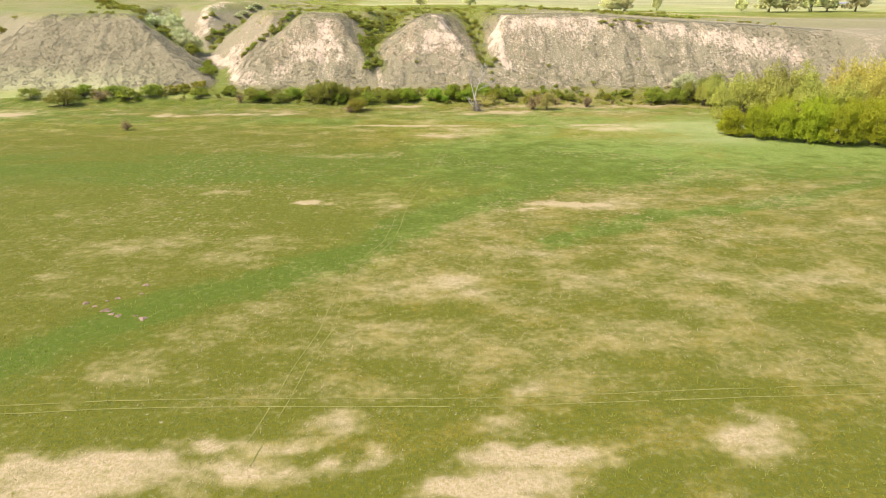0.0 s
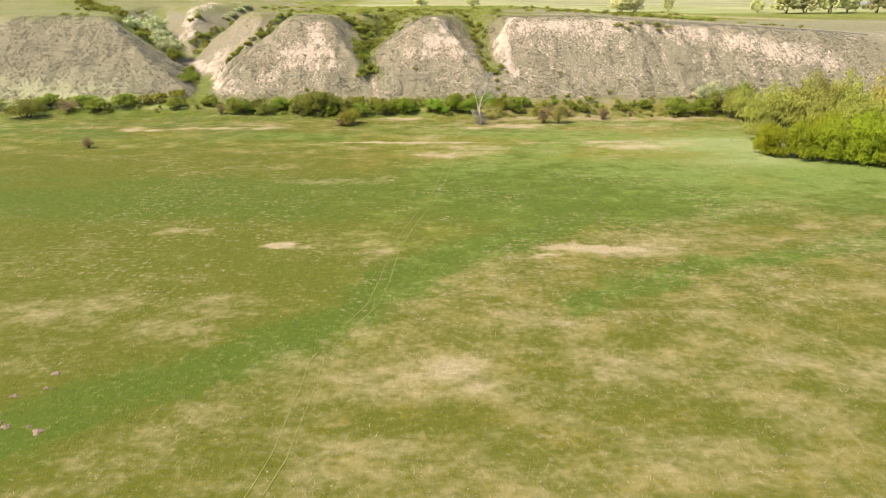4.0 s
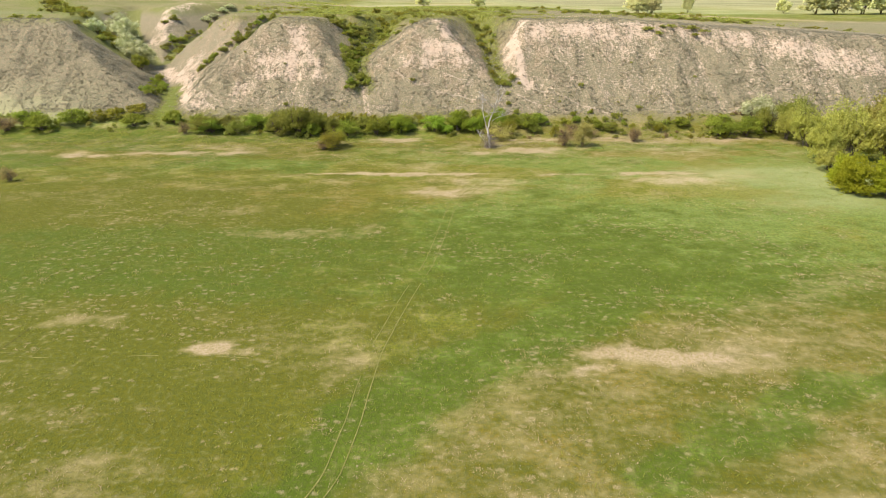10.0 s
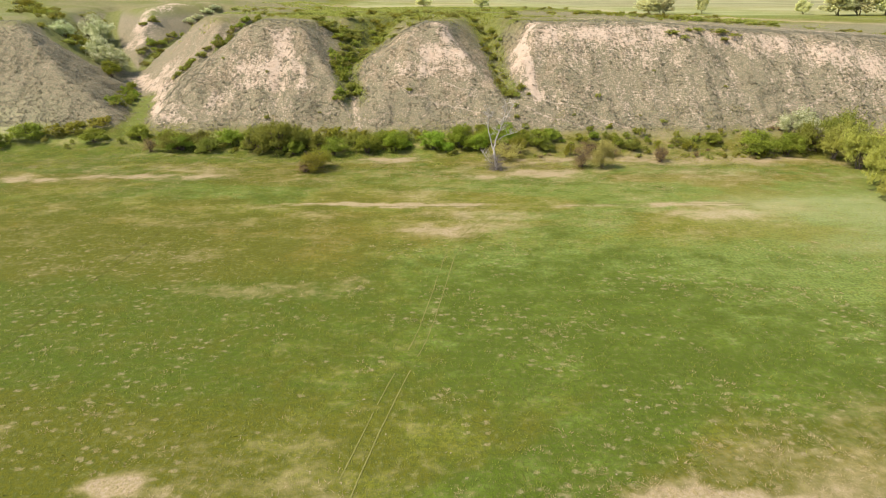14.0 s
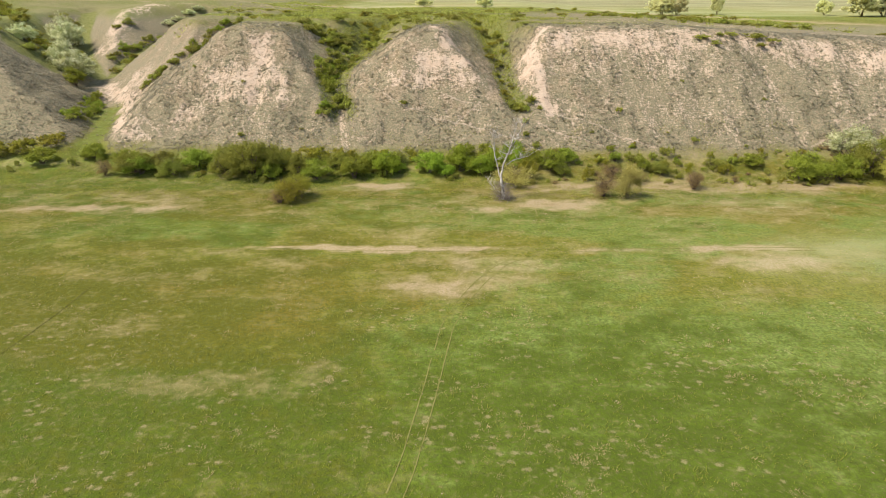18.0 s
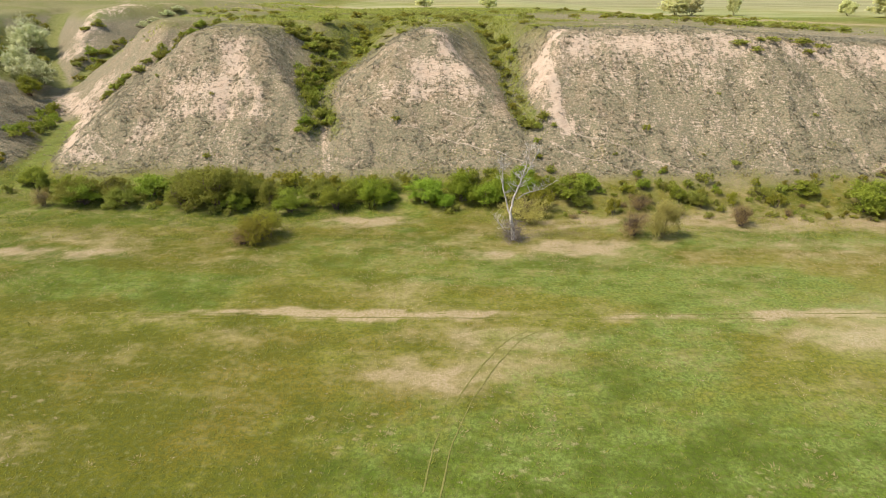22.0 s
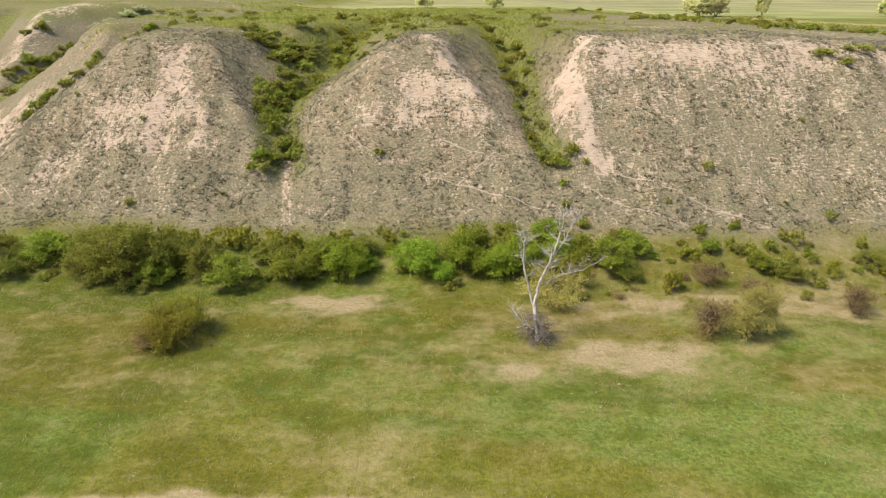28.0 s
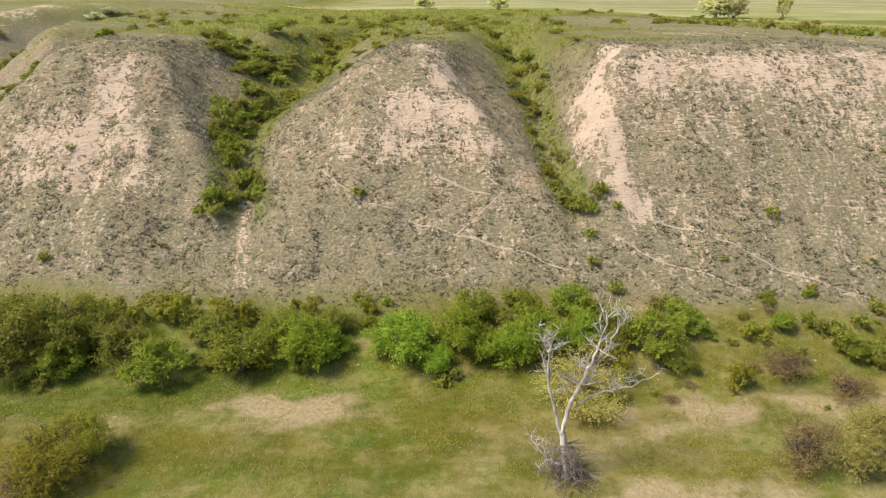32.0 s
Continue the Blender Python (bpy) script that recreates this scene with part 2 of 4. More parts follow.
def leaf_material(name, light, dark, pale=None):
    """Leaves: colour varies leaf by leaf and clump by clump, and light shines through them."""
    m = Nodes(name)
    geo = m.tree.nodes.new("ShaderNodeNewGeometry")
    info = m.tree.nodes.new("ShaderNodeObjectInfo")
    col = m.mix(m.math("ADD", 0.3, m.math("MULTIPLY", geo.outputs["Random Per Island"], 0.6)), dark, light)
    col = m.mix(m.step(m.noise(0.9, 3), 0.4, 0.7, 0.0, 0.5), col, light)
    if pale:
        col = m.mix(m.step(m.noise(0.8, 4), 0.46, 0.62), col, pale)
    hue = m.tree.nodes.new("ShaderNodeHueSaturation")
    m.put(hue.inputs["Hue"], m.math("ADD", 0.485, m.math("MULTIPLY", info.outputs["Random"], 0.03)))
    m.put(hue.inputs["Value"], m.math("ADD", 0.85, m.math("MULTIPLY", info.outputs["Random"], 0.3)))
    m.put(hue.inputs["Color"], col)
    m.put(m.bsdf.inputs["Base Color"], hue.outputs[0])
    m.put(m.bsdf.inputs["Roughness"], 0.6)
    trans = m.tree.nodes.new("ShaderNodeBsdfTranslucent")
    m.put(trans.inputs["Color"], hue.outputs[0])
    both = m.tree.nodes.new("ShaderNodeMixShader")
    both.inputs[0].default_value = 0.45
    m.tree.links.new(m.bsdf.outputs[0], both.inputs[1])
    m.tree.links.new(trans.outputs[0], both.inputs[2])
    m.tree.links.new(both.outputs[0], m.out.inputs["Surface"])
    return m.mat


def bark_material(name, light, dark):
    m = Nodes(name)
    col = m.mix(m.step(m.noise(5, 4, (1, 1, 0.25)), 0.35, 0.65), light, dark)
    m.bump(m.noise(14, 3, (1, 1, 0.3)), 0.5, 0.03)
    return m.done(col, 0.85)


def plain_soil(name, light, dark):
    m = Nodes(name)
    col = m.mix(m.step(m.noise(1.1, 4), 0.35, 0.65), light, dark)
    col = m.mix(m.step(m.noise(7, 3, rough=0.7), 0.4, 0.7, 0.0, 0.5), col, dark)
    m.bump(m.noise(6, 3), 0.6, 0.08)
    return m.done(col, 0.95)


LEAF = {
    "fresh": leaf_material("leaves_fresh_green", (0.400, 0.500, 0.055), (0.150, 0.235, 0.026)),
    "olive": leaf_material("leaves_olive", (0.360, 0.360, 0.064), (0.145, 0.165, 0.030)),
    "green": leaf_material("leaves_mid_green", (0.390, 0.435, 0.058), (0.130, 0.175, 0.024)),
    "lime": leaf_material("leaves_lime", (0.470, 0.490, 0.036), (0.215, 0.245, 0.017)),
    "yellow": leaf_material("leaves_yellow", (0.640, 0.540, 0.130), (0.400, 0.350, 0.070)),
    "pale_olive": leaf_material("leaves_pale_olive", (0.560, 0.540, 0.125), (0.310, 0.310, 0.060)),
    "brown": leaf_material("leaves_budding_brown", (0.430, 0.320, 0.140), (0.240, 0.180, 0.075)),
    "white": leaf_material("leaves_white_blossom", (0.620, 0.630, 0.330), (0.250, 0.300, 0.085), (0.800, 0.790, 0.500)),
    "khaki": leaf_material("leaves_khaki", (0.600, 0.560, 0.170), (0.360, 0.340, 0.085)),
    "mustard": leaf_material("leaves_mustard_green", (0.400, 0.370, 0.050), (0.190, 0.190, 0.028)),
    "gold": leaf_material("leaves_pale_gold", (0.690, 0.650, 0.190), (0.470, 0.445, 0.110)),
    "pale": leaf_material("leaves_pale_far", (0.700, 0.670, 0.330), (0.560, 0.540, 0.250)),
    "sage": leaf_material("leaves_sage", (0.420, 0.390, 0.265), (0.255, 0.240, 0.150)),
    "tussock": leaf_material("blades_dull_straw", (0.520, 0.425, 0.215), (0.370, 0.305, 0.130)),
    "straw": leaf_material("blades_straw", (0.540, 0.425, 0.255), (0.390, 0.310, 0.160)),
    "scrub": leaf_material("leaves_scrub_green", (0.430, 0.440, 0.080), (0.220, 0.250, 0.038)),
    "scrub_olive": leaf_material("leaves_scrub_olive", (0.400, 0.390, 0.085), (0.200, 0.210, 0.042)),
    "blade": leaf_material("blades_green", (0.270, 0.280, 0.048), (0.170, 0.190, 0.028)),
}
BARK = bark_material("bark_grey_brown", (0.200, 0.160, 0.120), (0.080, 0.065, 0.050))
TWIG = bark_material("twigs_purple_brown", (0.200, 0.140, 0.120), (0.100, 0.070, 0.060))
DEADWOOD = bark_material("bleached_dead_wood", (0.680, 0.610, 0.530), (0.360, 0.310, 0.270))
TRAIL = plain_soil("trodden_loess", (0.450, 0.360, 0.265), (0.340, 0.270, 0.190))
RUT = plain_soil("worn_grass_rut", (0.225, 0.212, 0.066), (0.165, 0.158, 0.042))
YELLOW_TWIG = bark_material("twigs_yellow_brown", (0.330, 0.270, 0.120), (0.190, 0.150, 0.075))

# ---- the ground: one sheet from behind the camera to the horizon ----
def spaced(lo, hi, step, far_lo, far_hi, grow=1.16):
    mid = list(np.arange(lo, hi + step / 2, step))
    for end, sign in ((far_hi, 1), (far_lo, -1)):
        v, d = (mid[-1] if sign > 0 else mid[0]), step
        while (end - v) * sign > 0:
            d *= grow
            v += sign * d
            mid.insert(len(mid) if sign > 0 else 0, v)
    return np.array(mid)


XS, YS = spaced(-118, 112, 0.6, -2600, 2600), spaced(-44, 205, 0.6, -500, 3600)
GX, GY = np.meshgrid(XS, YS)
GZ = height(GX, GY)


def lie(x, y):
    """Height of the ground sheet itself, between its vertices."""
    x, y = np.asarray(x, float), np.asarray(y, float)
    i = np.clip(np.searchsorted(XS, x) - 1, 0, len(XS) - 2)
    j = np.clip(np.searchsorted(YS, y) - 1, 0, len(YS) - 2)
    u, v = (x - XS[i]) / (XS[i + 1] - XS[i]), (y - YS[j]) / (YS[j + 1] - YS[j])
    return (GZ[j, i] * (1 - u) + GZ[j, i + 1] * u) * (1 - v) + (GZ[j + 1, i] * (1 - u) + GZ[j + 1, i + 1] * u) * v


# dry patches in the meadow: x, y, half width, half depth, strength
DRY_NEAR = [(-27, -37.9, 11, 1.9, 1.2), (-14.0, -37.6, 4.5, 1.2, 1.1), (-16.7, -34.9, 5.2, 0.8, .9), (-10.7, -32.2, 3.9, 1.4, .8), (-8.1, -36.4, 2.0, 1.6, 1), (5.5, -36.5, 5.8, 1.2, 1.2),
            (3.8, -32.7, 3.5, 1.2, .7), (2.1, -39.2, 6.6, 1.3, 1.2), (22.0, -34.4, 3.6, 2.4, 1.1), (6.2, -28.3, 3.0, 1.7, .7), (-28.8, -25.9, 3.9, 2.3, .5),
            (-25.4, -20.6, 2.2, 1.2, .5), (-22.2, -26.4, 2.9, 1.4, .4), (16.1, -20.6, 1.6, 1.8, .5), (-15.3, -16.6, 5.7, 3.4, .35), (-9.3, -7.8, 2.6, 2.9, .6)]
DRY_FIELD = [(-24.6, -19.3, 3.6, 1.8, .5), (-29.3, -24.2, 3.7, 2.3, .5), (-32.5, -29.0, 2.6, 0.8, .5), (3.3, -21.4, 4.0, 2.6, .4), (-5.7, -20.4, 4.5, 2.6, .4), (15.2, -19.8, 2.5, 2.3, .55), (31.5, -21.0, 3.0, 2.2, .5),
             (12.2, -27.0, 2.7, 1.1, .4), (20.3, -19.9, 3.1, 2.3, .4), (-3.1, -7.6, 2.7, 2.1, .55), (12.7, -1.5, 4.0, 2.2, .5), (8.9, -5.5, 4.2, 1.5, .5), (12.3, -10.4, 3.4, 1.6, .5), (5.3, -11.6, 3.3, 1.2, .5),
             (26.5, -4.9, 3.3, 1.6, .55), (31.7, -5.0, 2.8, 1.9, .5), (21.0, -7.8, 2.7, 1.7, .5), (-14.7, -7.5, 3.6, 1.2, .6)]
DRY_MID = [(20.5, 19.0, 9.6, 1.1, 1.25), (31.4, 24.9, 6.5, 3.4, .55), (10.6, 16.8, 3.9, 0.5, .9), (27.4, 19.8, 6.1, 1.4, .6), (-2.3, 3.4, 5.9, 2.0, .5), (2.8, 7.7, 5.7, 2.6, .5), (9.4, 8.8, 2.9, 3.2, .5), (28.2, 6.3, 5.1, 2.6, .5),
           (38.8, 5.0, 3.3, 2.2, .5), (-19.3, -10.7, 2.5, 0.9, .6), (-7.9, -4.6, 4.7, 0.9, .5), (52.1, 26.6, 5.9, 2.7, .6), (38.9, 12.3, 4.9, 1.3, .45), (-9.0, 17.8, 2.6, 3.2, .75), (-20.9, 20.3, 2.4, 0.8, 1.3), (-35.7, 25.2, 4.0, 1.2, .6)]
DRY_WEST = [(-36.8, 4.7, 5.0, 3.2, .6), (-27.7, -1.1, 5.2, 2.8, .58), (-25.4, 4.0, 6.5, 2.8, .55), (-42.5, 2.6, 9.5, 3.6, .58), (-47.5, -5.7, 3.1, 1.9, .6), (-56.2, 15.2, 6.4, 1.5, .45), (-18.9, 49.2, 10.5, 1.8, .55), (-10.6, 50.8, 3.8, 1.1, .45),
            (-33.4, 57.5, 9.0, 1.8, .5), (-54.5, 90.9, 11.6, 1.3, .8), (-70, 90, 6.0, 1.4, .8), (-40.6, 91.3, 5.1, 1.5, .6), (-46.8, 96.5, 6.4, 2.0, .45), (-19.2, 72.9, 5.0, 1.0, .4), (-120, 92, 16, 6, .8)]
DRY_FAR = [(-9.0, 76.5, 18.5, 0.5, 1.05), (37.0, 76.6, 7.4, 1.1, 1.1), (21.3, 76.3, 6.0, 0.4, .8), (39.6, 72.5, 9.0, 2.6, .75), (33.0, 64.5, 5.5, 2.6, .5), (1.8, 66.8, 9.5, 3.4, .85), (5.0, 72.0, 10.0, 2.2, .65), (-5.8, 82.0, 7.0, 2.2, .45), (-9.4, 102.6, 6.2, 1.6, .95),
           (17.2, 93.6, 6.4, 1.9, .85), (6.1, 91.1, 4.0, 1.6, .6), (34.5, 84.4, 5.1, 1.0, .4), (29.2, 80.7, 4.8, 1.8, .35), (35.0, 103.0, 7.0, 2.0, .6), (56.4, 102.3, 13.1, 2.4, .7), (20, 101.5, 6, 2.0, .5), (60, 20, 18, 6, .5)]
BAND = [(-60, -34, 0), (-41.5, -23.4, 0), (-30.4, -12.9, 0), (-22.9, -7.7, 0), (-15.3, -2.3, 0), (-9.0, 5.8, 0), (-3.0, 13.4, 0), (9.7, 23.7, 0), (27.0, 38.3, 0), (48.8, 55.1, 0)]
BAND_TWO = [(14.2, 3.5, 0), (22.5, 9.5, 0), (30.1, 13.3, 0), (43.2, 16.3, 0), (59.9, 22.9, 0), (76.4, 31.1, 0)]
DRY_EDGE = [(-26, -19.5, 0), (-21, -15, 0), (-17, -10.5, 0), (-11.5, -5, 0), (-5, 4, 0), (3, 11.5, 0), (12, 17.5, 0), (21, 22.5, 0), (32, 27, 0), (44, 33, 0), (58, 40, 0)]
# bare loess: line or spot, radius, strength
BARE = [([(0, 142, 0), (0.4, 137, 0)], 2.4, .88), ([(-4, 133.2, 0), (3.4, 132.6, 0)], 3.0, .78), ([(-9.5, 130, 0), (6.6, 128.4, 0)], 2.2, .60), ([(-37.6, 139.6, 0), (-35.5, 133.5, 0)], 3.0, .78),
        ([(-43.5, 131.8, 0), (-32.5, 130.4, 0)], 3.0, .74), ([(-42, 128.2, 0), (-30.5, 126, 0)], 2.6, .58), ([(-49, 124, 0), (-46, 128, 0)], 4, .5),
        ([(20.5, 143, 0), (17.6, 137, 0), (17.4, 128, 0), (20.5, 122, 0)], 2.4, .98), ([(22, 136.5, 0), (40, 136, 0), (64, 136.5, 0), (110, 126, 0)], 4.6, .62), ([(24, 131, 0), (60, 129, 0)], 6, .40), ([(22, 122, 0), (60, 123, 0)], 5, .34),
        ([(-59.5, 121, 0), (-64.5, 133, 0), (-68, 145, 0), (-73, 157, 0)], 4.8, .55), ([(-70, 134, 0), (-64, 116, 0)], 2.5, .45), ([(-63.0, 127, 0), (-67.5, 138, 0), (-73.5, 152, 0)], 3.0, .9), ([(-75.5, 150, 0), (-81.5, 158.5, 0)], 2.6, .9), ([(-92, 184, 0), (-95, 205, 0), (-87, 228, 0)], 4.0, .6), ([(-104, 142, 0), (-92, 136, 0)], 7, .22), ([(-19.2, 122, 0), (-19.6, 126, 0)], 1.0, .8),
        ([(-21, 134, 0), (-12, 131, 0)], 2, .3)]

PLATEAU_TRACK = [(-140, 262, 0), (-54, 322, 0), (0, 372, 0), (40, 392, 0), (81, 390, 0), (110, 330, 0), (138, 281, 0), (170, 244, 0), (260, 190, 0)]   # pale mown strip
CREST = [(-96, 158, 0), (-104.5, 170, 0), (-112, 181, 0), (-133, 203, 0), (-160, 240, 0)]   # bushy west bank of the wide valley
FOOTPATHS = [
    [(-6.8, 123.6), (-3.6, 123.2), (-0.2, 121.7), (5.8, 119.9), (11.2, 117.9), (14.5, 116.7)], [(-13.4, 129.2), (-10.2, 125.9), (-6.8, 123.6)], [(7, 124.3), (4.7, 122.4), (2, 120.8)],
    [(-1.5, 126.4), (1.9, 125.4), (4.8, 124.2), (7, 123.9)], [(16.9, 124.7), (20, 121.7), (23.7, 121.1), (29.3, 118.4), (34.7, 116.2), (40.2, 114)], [(17.2, 120.2), (20.4, 118.2), (23.8, 117.2), (28.8, 115.1)],
    [(-62.6, 128.2), (-58, 123.4), (-54, 119.7)], [(-63.3, 129.7), (-57, 124.6), (-52.4, 120.7)], [(66, 115.5), (78, 121), (90, 126), (104, 129)]]


def cover_of(x, y, z):
    wx = x + 5.0 * (fbm(x / 6, y / 6, 61, 4) - 0.5) + 3.2 * (fbm(x / 1.8, y / 1.5, 63, 3) - 0.5)
    wy = y + 2.6 * (fbm(x / 7, y / 4, 71, 4) - 0.5) + 2.2 * (fbm(x / 2.0, y / 1.4, 73, 3) - 0.5)
    straw = 0.08 + 0.75 * (fbm(x / 9, y / 3.6, 81, 4) - 0.42)
    dband, _, _ = to_line(wx, wy, BAND)
    dband2, _, _ = to_line(wx, wy, BAND_TWO)
    side = np.interp(x, [p[0] for p in BAND], [p[1] for p in BAND])   # the dry side lies below the band
    rim = np.interp(x, [p[0] for p in DRY_EDGE], [p[1] for p in DRY_EDGE])
    field = np.maximum(smooth(2.5, 8, side - wy) * (1 - smooth(22, 30, y)), smooth(-1.0, 1.4, rim - wy)) * smooth(-34, -26, y)
    straw = straw + field * (0.28 + 0.8 * (fbm(x / 6, y / 3.6, 91, 4) - 0.45)) * (0.55 + 0.45 * smooth(-24, -10, y)) * smooth(-38, -8, x + 0.6 * y + 12)
    lush = (0.85 + 0.12 * smooth(-8, 16, y)) * np.exp(-(dband / 4.8) ** 2)
    lush = np.maximum(lush, 0.9 * np.exp(-((wx - 22) / 34) ** 4 - ((wy - 45) / 20) ** 4))
    lush = np.maximum(lush, 0.8 * np.exp(-(dband2 / 3.0) ** 2))
    lush = np.maximum(lush, 0.8 * smooth(45, 62, wx) * np.exp(-((wy - 62) / 32) ** 4))
    lush = np.maximum(lush, 0.5 * np.exp(-((wx + 6) / 22) ** 4 - ((wy - 91) / 8) ** 4))
    lush = np.maximum(lush, 0.4 * smooth(100, 104, y) * (1 - smooth(112, 118, y)))
    lush = np.maximum(lush, 0.62 * smooth(22, 42, wy) * (1 - smooth(98, 106, wy)) * smooth(0.30, 0.58, fbm(x / 16, y / 6, 107, 4)) * (1 - 0.75 * smooth(48, 56, wy) * (1 - smooth(70, 80, wy)) * (1 - smooth(-5, 15, wx))))
    lush = np.maximum(lush, 0.75 * np.exp(-((wy - 37) / 10) ** 4) * (0.55 + 0.6 * fbm(x / 12, y / 5, 109, 3)))
    straw = straw * (1 - 0.75 * lush)
    dedge, _, _ = to_line(wx, wy, DRY_EDGE)
    straw = np.maximum(straw, 0.5 * (0.5 + 0.8 * fbm(x / 4, y / 2, 79, 3)) * np.exp(-(dedge / 3.4) ** 2))
    for px, py, rx, ry, s in DRY_NEAR + DRY_FIELD + DRY_MID + DRY_WEST + DRY_FAR:
        d = np.sqrt(((wx - px) / rx) ** 2 + ((wy - py) / (ry + 0.4)) ** 2)
        straw = np.maximum(straw, s * (0.42 + 1.05 * fbm(x / 2.4, y / 1.3, 77, 4)) * (1 - smooth(0.25, 1.6, d)))
    slope = smooth(1.6, 3.8, z + 1.6 * (fbm(x / 4, y / 4, 88, 3) - 0.5)) * (1 - smooth(165, 200, y - 240 * (1 - smooth(-75, -45, x))))
    crown = smooth(19.5, 22, z) * smooth(138, 150, y)
    bare = np.zeros_like(x)
    for pts, r, s in BARE:
        d, _, _ = to_line(wx, wy, pts)
        bare = np.maximum(bare, s * (1 - smooth(0.0, 1.75 * r, d)) * (0.5 + 1.1 * fbm(x / 2.2, y / 4.0, 67, 3)))
    bare = np.maximum(bare, (0.02 + 0.42 * fbm(x / 7, y / 7, 66, 3) + 0.7 * (fbm(x / 2.4, y / 8, 69, 3) - 0.5) * smooth(14, 24, x)) * slope * (0.25 + 0.75 * smooth(-88, -62, x)))
    bare = bare * slope
    scrub = np.zeros_like(x)
    for key, r in (("bushy", 3.4), ("arm", 3.2), ("narrow", 2.4), ("crease", 1.6), ("wide", 3.2), ("branch", 1.6), ("outer", 4.0)):
        d, _, _ = to_line(x, y, GULLIES[key][0])
        r = r * (1 + (1.1 if key in ("bushy", "narrow") else 0.0) * smooth(135, 170, y))
        scrub = np.maximum(scrub, (1 - smooth(0.4 * r, 1.3 * r, d)) * (smooth(119, 127, y) if key in ("bushy", "narrow") else smooth(108, 116, y)))
    upper = np.zeros_like(x)
    for key in ("bushy", "narrow"):   # turf creeps out from the heads of the gullies
        d, _, _ = to_line(wx, wy, GULLIES[key][0])
        upper = np.maximum(upper, (1 - smooth(2, 13, d)) * smooth(134, 156, y))
    d, _, _ = to_line(wx, wy, CREST)
    scrub = np.maximum(scrub * np.where((x < -58) & (y < 165), 0.35, 1.0), 0.9 * (1 - smooth(4, 11, d)))
    scrub = np.maximum(scrub, 0.6 * crown * smooth(0.45, 0.6, fbm(x / 9, y / 5, 95, 3)))
    dmouth, _, _ = to_line(wx, wy, [(-64, 114, 0), (-67.7, 123.4, 0), (-70.5, 134, 0), (-73.3, 143, 0)])
    mouth = 1 - smooth(1.5, 4.5, dmouth)
    bare, lush = bare * (1 - mouth), np.maximum(lush, 0.5 * mouth)
    sage = np.clip((1 - 0.9 * mouth) * slope * (1 - 0.5 * crown) * (1 - 0.55 * upper), 0, 1)
    bare = bare * (1 - 0.85 * upper)
    lush = np.maximum(lush, 0.3 * upper)
    lush = np.maximum(lush, 0.75 * np.exp(-((y - 206 - 0.1 * x) / 16) ** 2) + 0.5 * smooth(240, 300, y) * smooth(0.4, 0.6, fbm(x / 70, y / 30, 123, 3)))
    sage = np.maximum(sage, 0.55 * smooth(150, 170, y) * (1 - smooth(185, 205, y)) + 0.0)
    sage = np.maximum(sage, 0.75 * smooth(150, 165, y) * (1 - smooth(235, 262, y)) * smooth(8, 34, x))   # thin grey turf behind the long face
    # farthest hills: grey-brown haze painted on by way of the sage colour
    sage = np.maximum(sage, 0.6 * smooth(415, 470, y))
    far = smooth(165, 210, y)
    straw = straw * (1 - slope) + 0.1 * far + 0.25 * smooth(0.52, 0.64, fbm(x / 90, y / 22, 99, 3)) * far
    straw = np.maximum(straw, 0.75 * np.exp(-((y - 176 + 0.1 * x) / 4) ** 2) * smooth(20, 50, x) + 0.7 * smooth(150, 190, x) * np.exp(-((y - 400) / 60) ** 4))
    dtrack, _, _ = to_line(x, y, PLATEAU_TRACK)
    straw = np.maximum(straw, 1.0 * np.exp(-(dtrack / (6 + 0.06 * np.maximum(y - 230, 0))) ** 4))
    apron = smooth(97, 102, y) * (1 - smooth(113, 119, y))
    straw = straw + apron * (0.95 * fbm(x / 3.2, y / 2.0, 101, 4) - 0.36) * (0.25 + 0.4 * smooth(-12, 16, x))
    lush = np.maximum(lush, 0.6 * apron * (1 - smooth(-12, 16, x)))
    tan = 0.75 * (1 - smooth(-22, 0, wx)) * smooth(-30, -18, y) * (1 - smooth(38, 60, wy)) * (1 - 0.5 * smooth(0, 20, wy)) + 0.55 * np.exp(-((wy - 60) / 12) ** 2) * (1 - smooth(-5, 20, wx)) + 0.95 * field + 0.25 * apron * smooth(-12, 16, x) + 0.7 * (1 - smooth(-34, -26, y))
    rough = smooth(82, 93, wy) * (1 - smooth(114, 120, y))   # rough half-dry ground below the belt
    tan = tan + 0.55 * (1 - smooth(-20, -2, wx)) * (1 - smooth(-10, 6, wy)) + 0.25 * (1 - smooth(-16, -6, wy))
    tan = tan + 0.45 * rough + 0.3 * smooth(58, 68, wy) * (1 - smooth(98, 106, wy))
    straw = straw + 0.10 * smooth(60, 68, y) * (1 - smooth(98, 106, y)) * (1 + 5 * (fbm(x / 3.5, y / 2.2, 127, 3) - 0.5))
    straw = straw + rough * (0.12 + 0.20 * smooth(2, 14, wx) * (1 - smooth(40, 60, wx)) + 0.8 * (fbm(x / 2.5, y / 1.6, 103, 4) - 0.5))
    tan = tan * (1 - 0.85 * np.exp(-(dband / 6.5) ** 2))
    notch, _, _ = to_line(x, y, [(-17.6, 116.5, 0), (-18.8, 122, 0), (-19.4, 126.5, 0)])
    scrub = scrub * smooth(0.3, 1.4, notch)
    bare = np.maximum(bare, 0.5 * (1 - smooth(0.3, 1.1, notch)))
    for pts in FOOTPATHS:
        d, _, _ = to_line(x, y, [(*p, 0) for p in pts])
        bare = np.maximum(bare, 0.42 * (1 - smooth(0.2, 0.8, d)))
    return straw, bare * (1 - scrub), lush, sage, scrub, tan


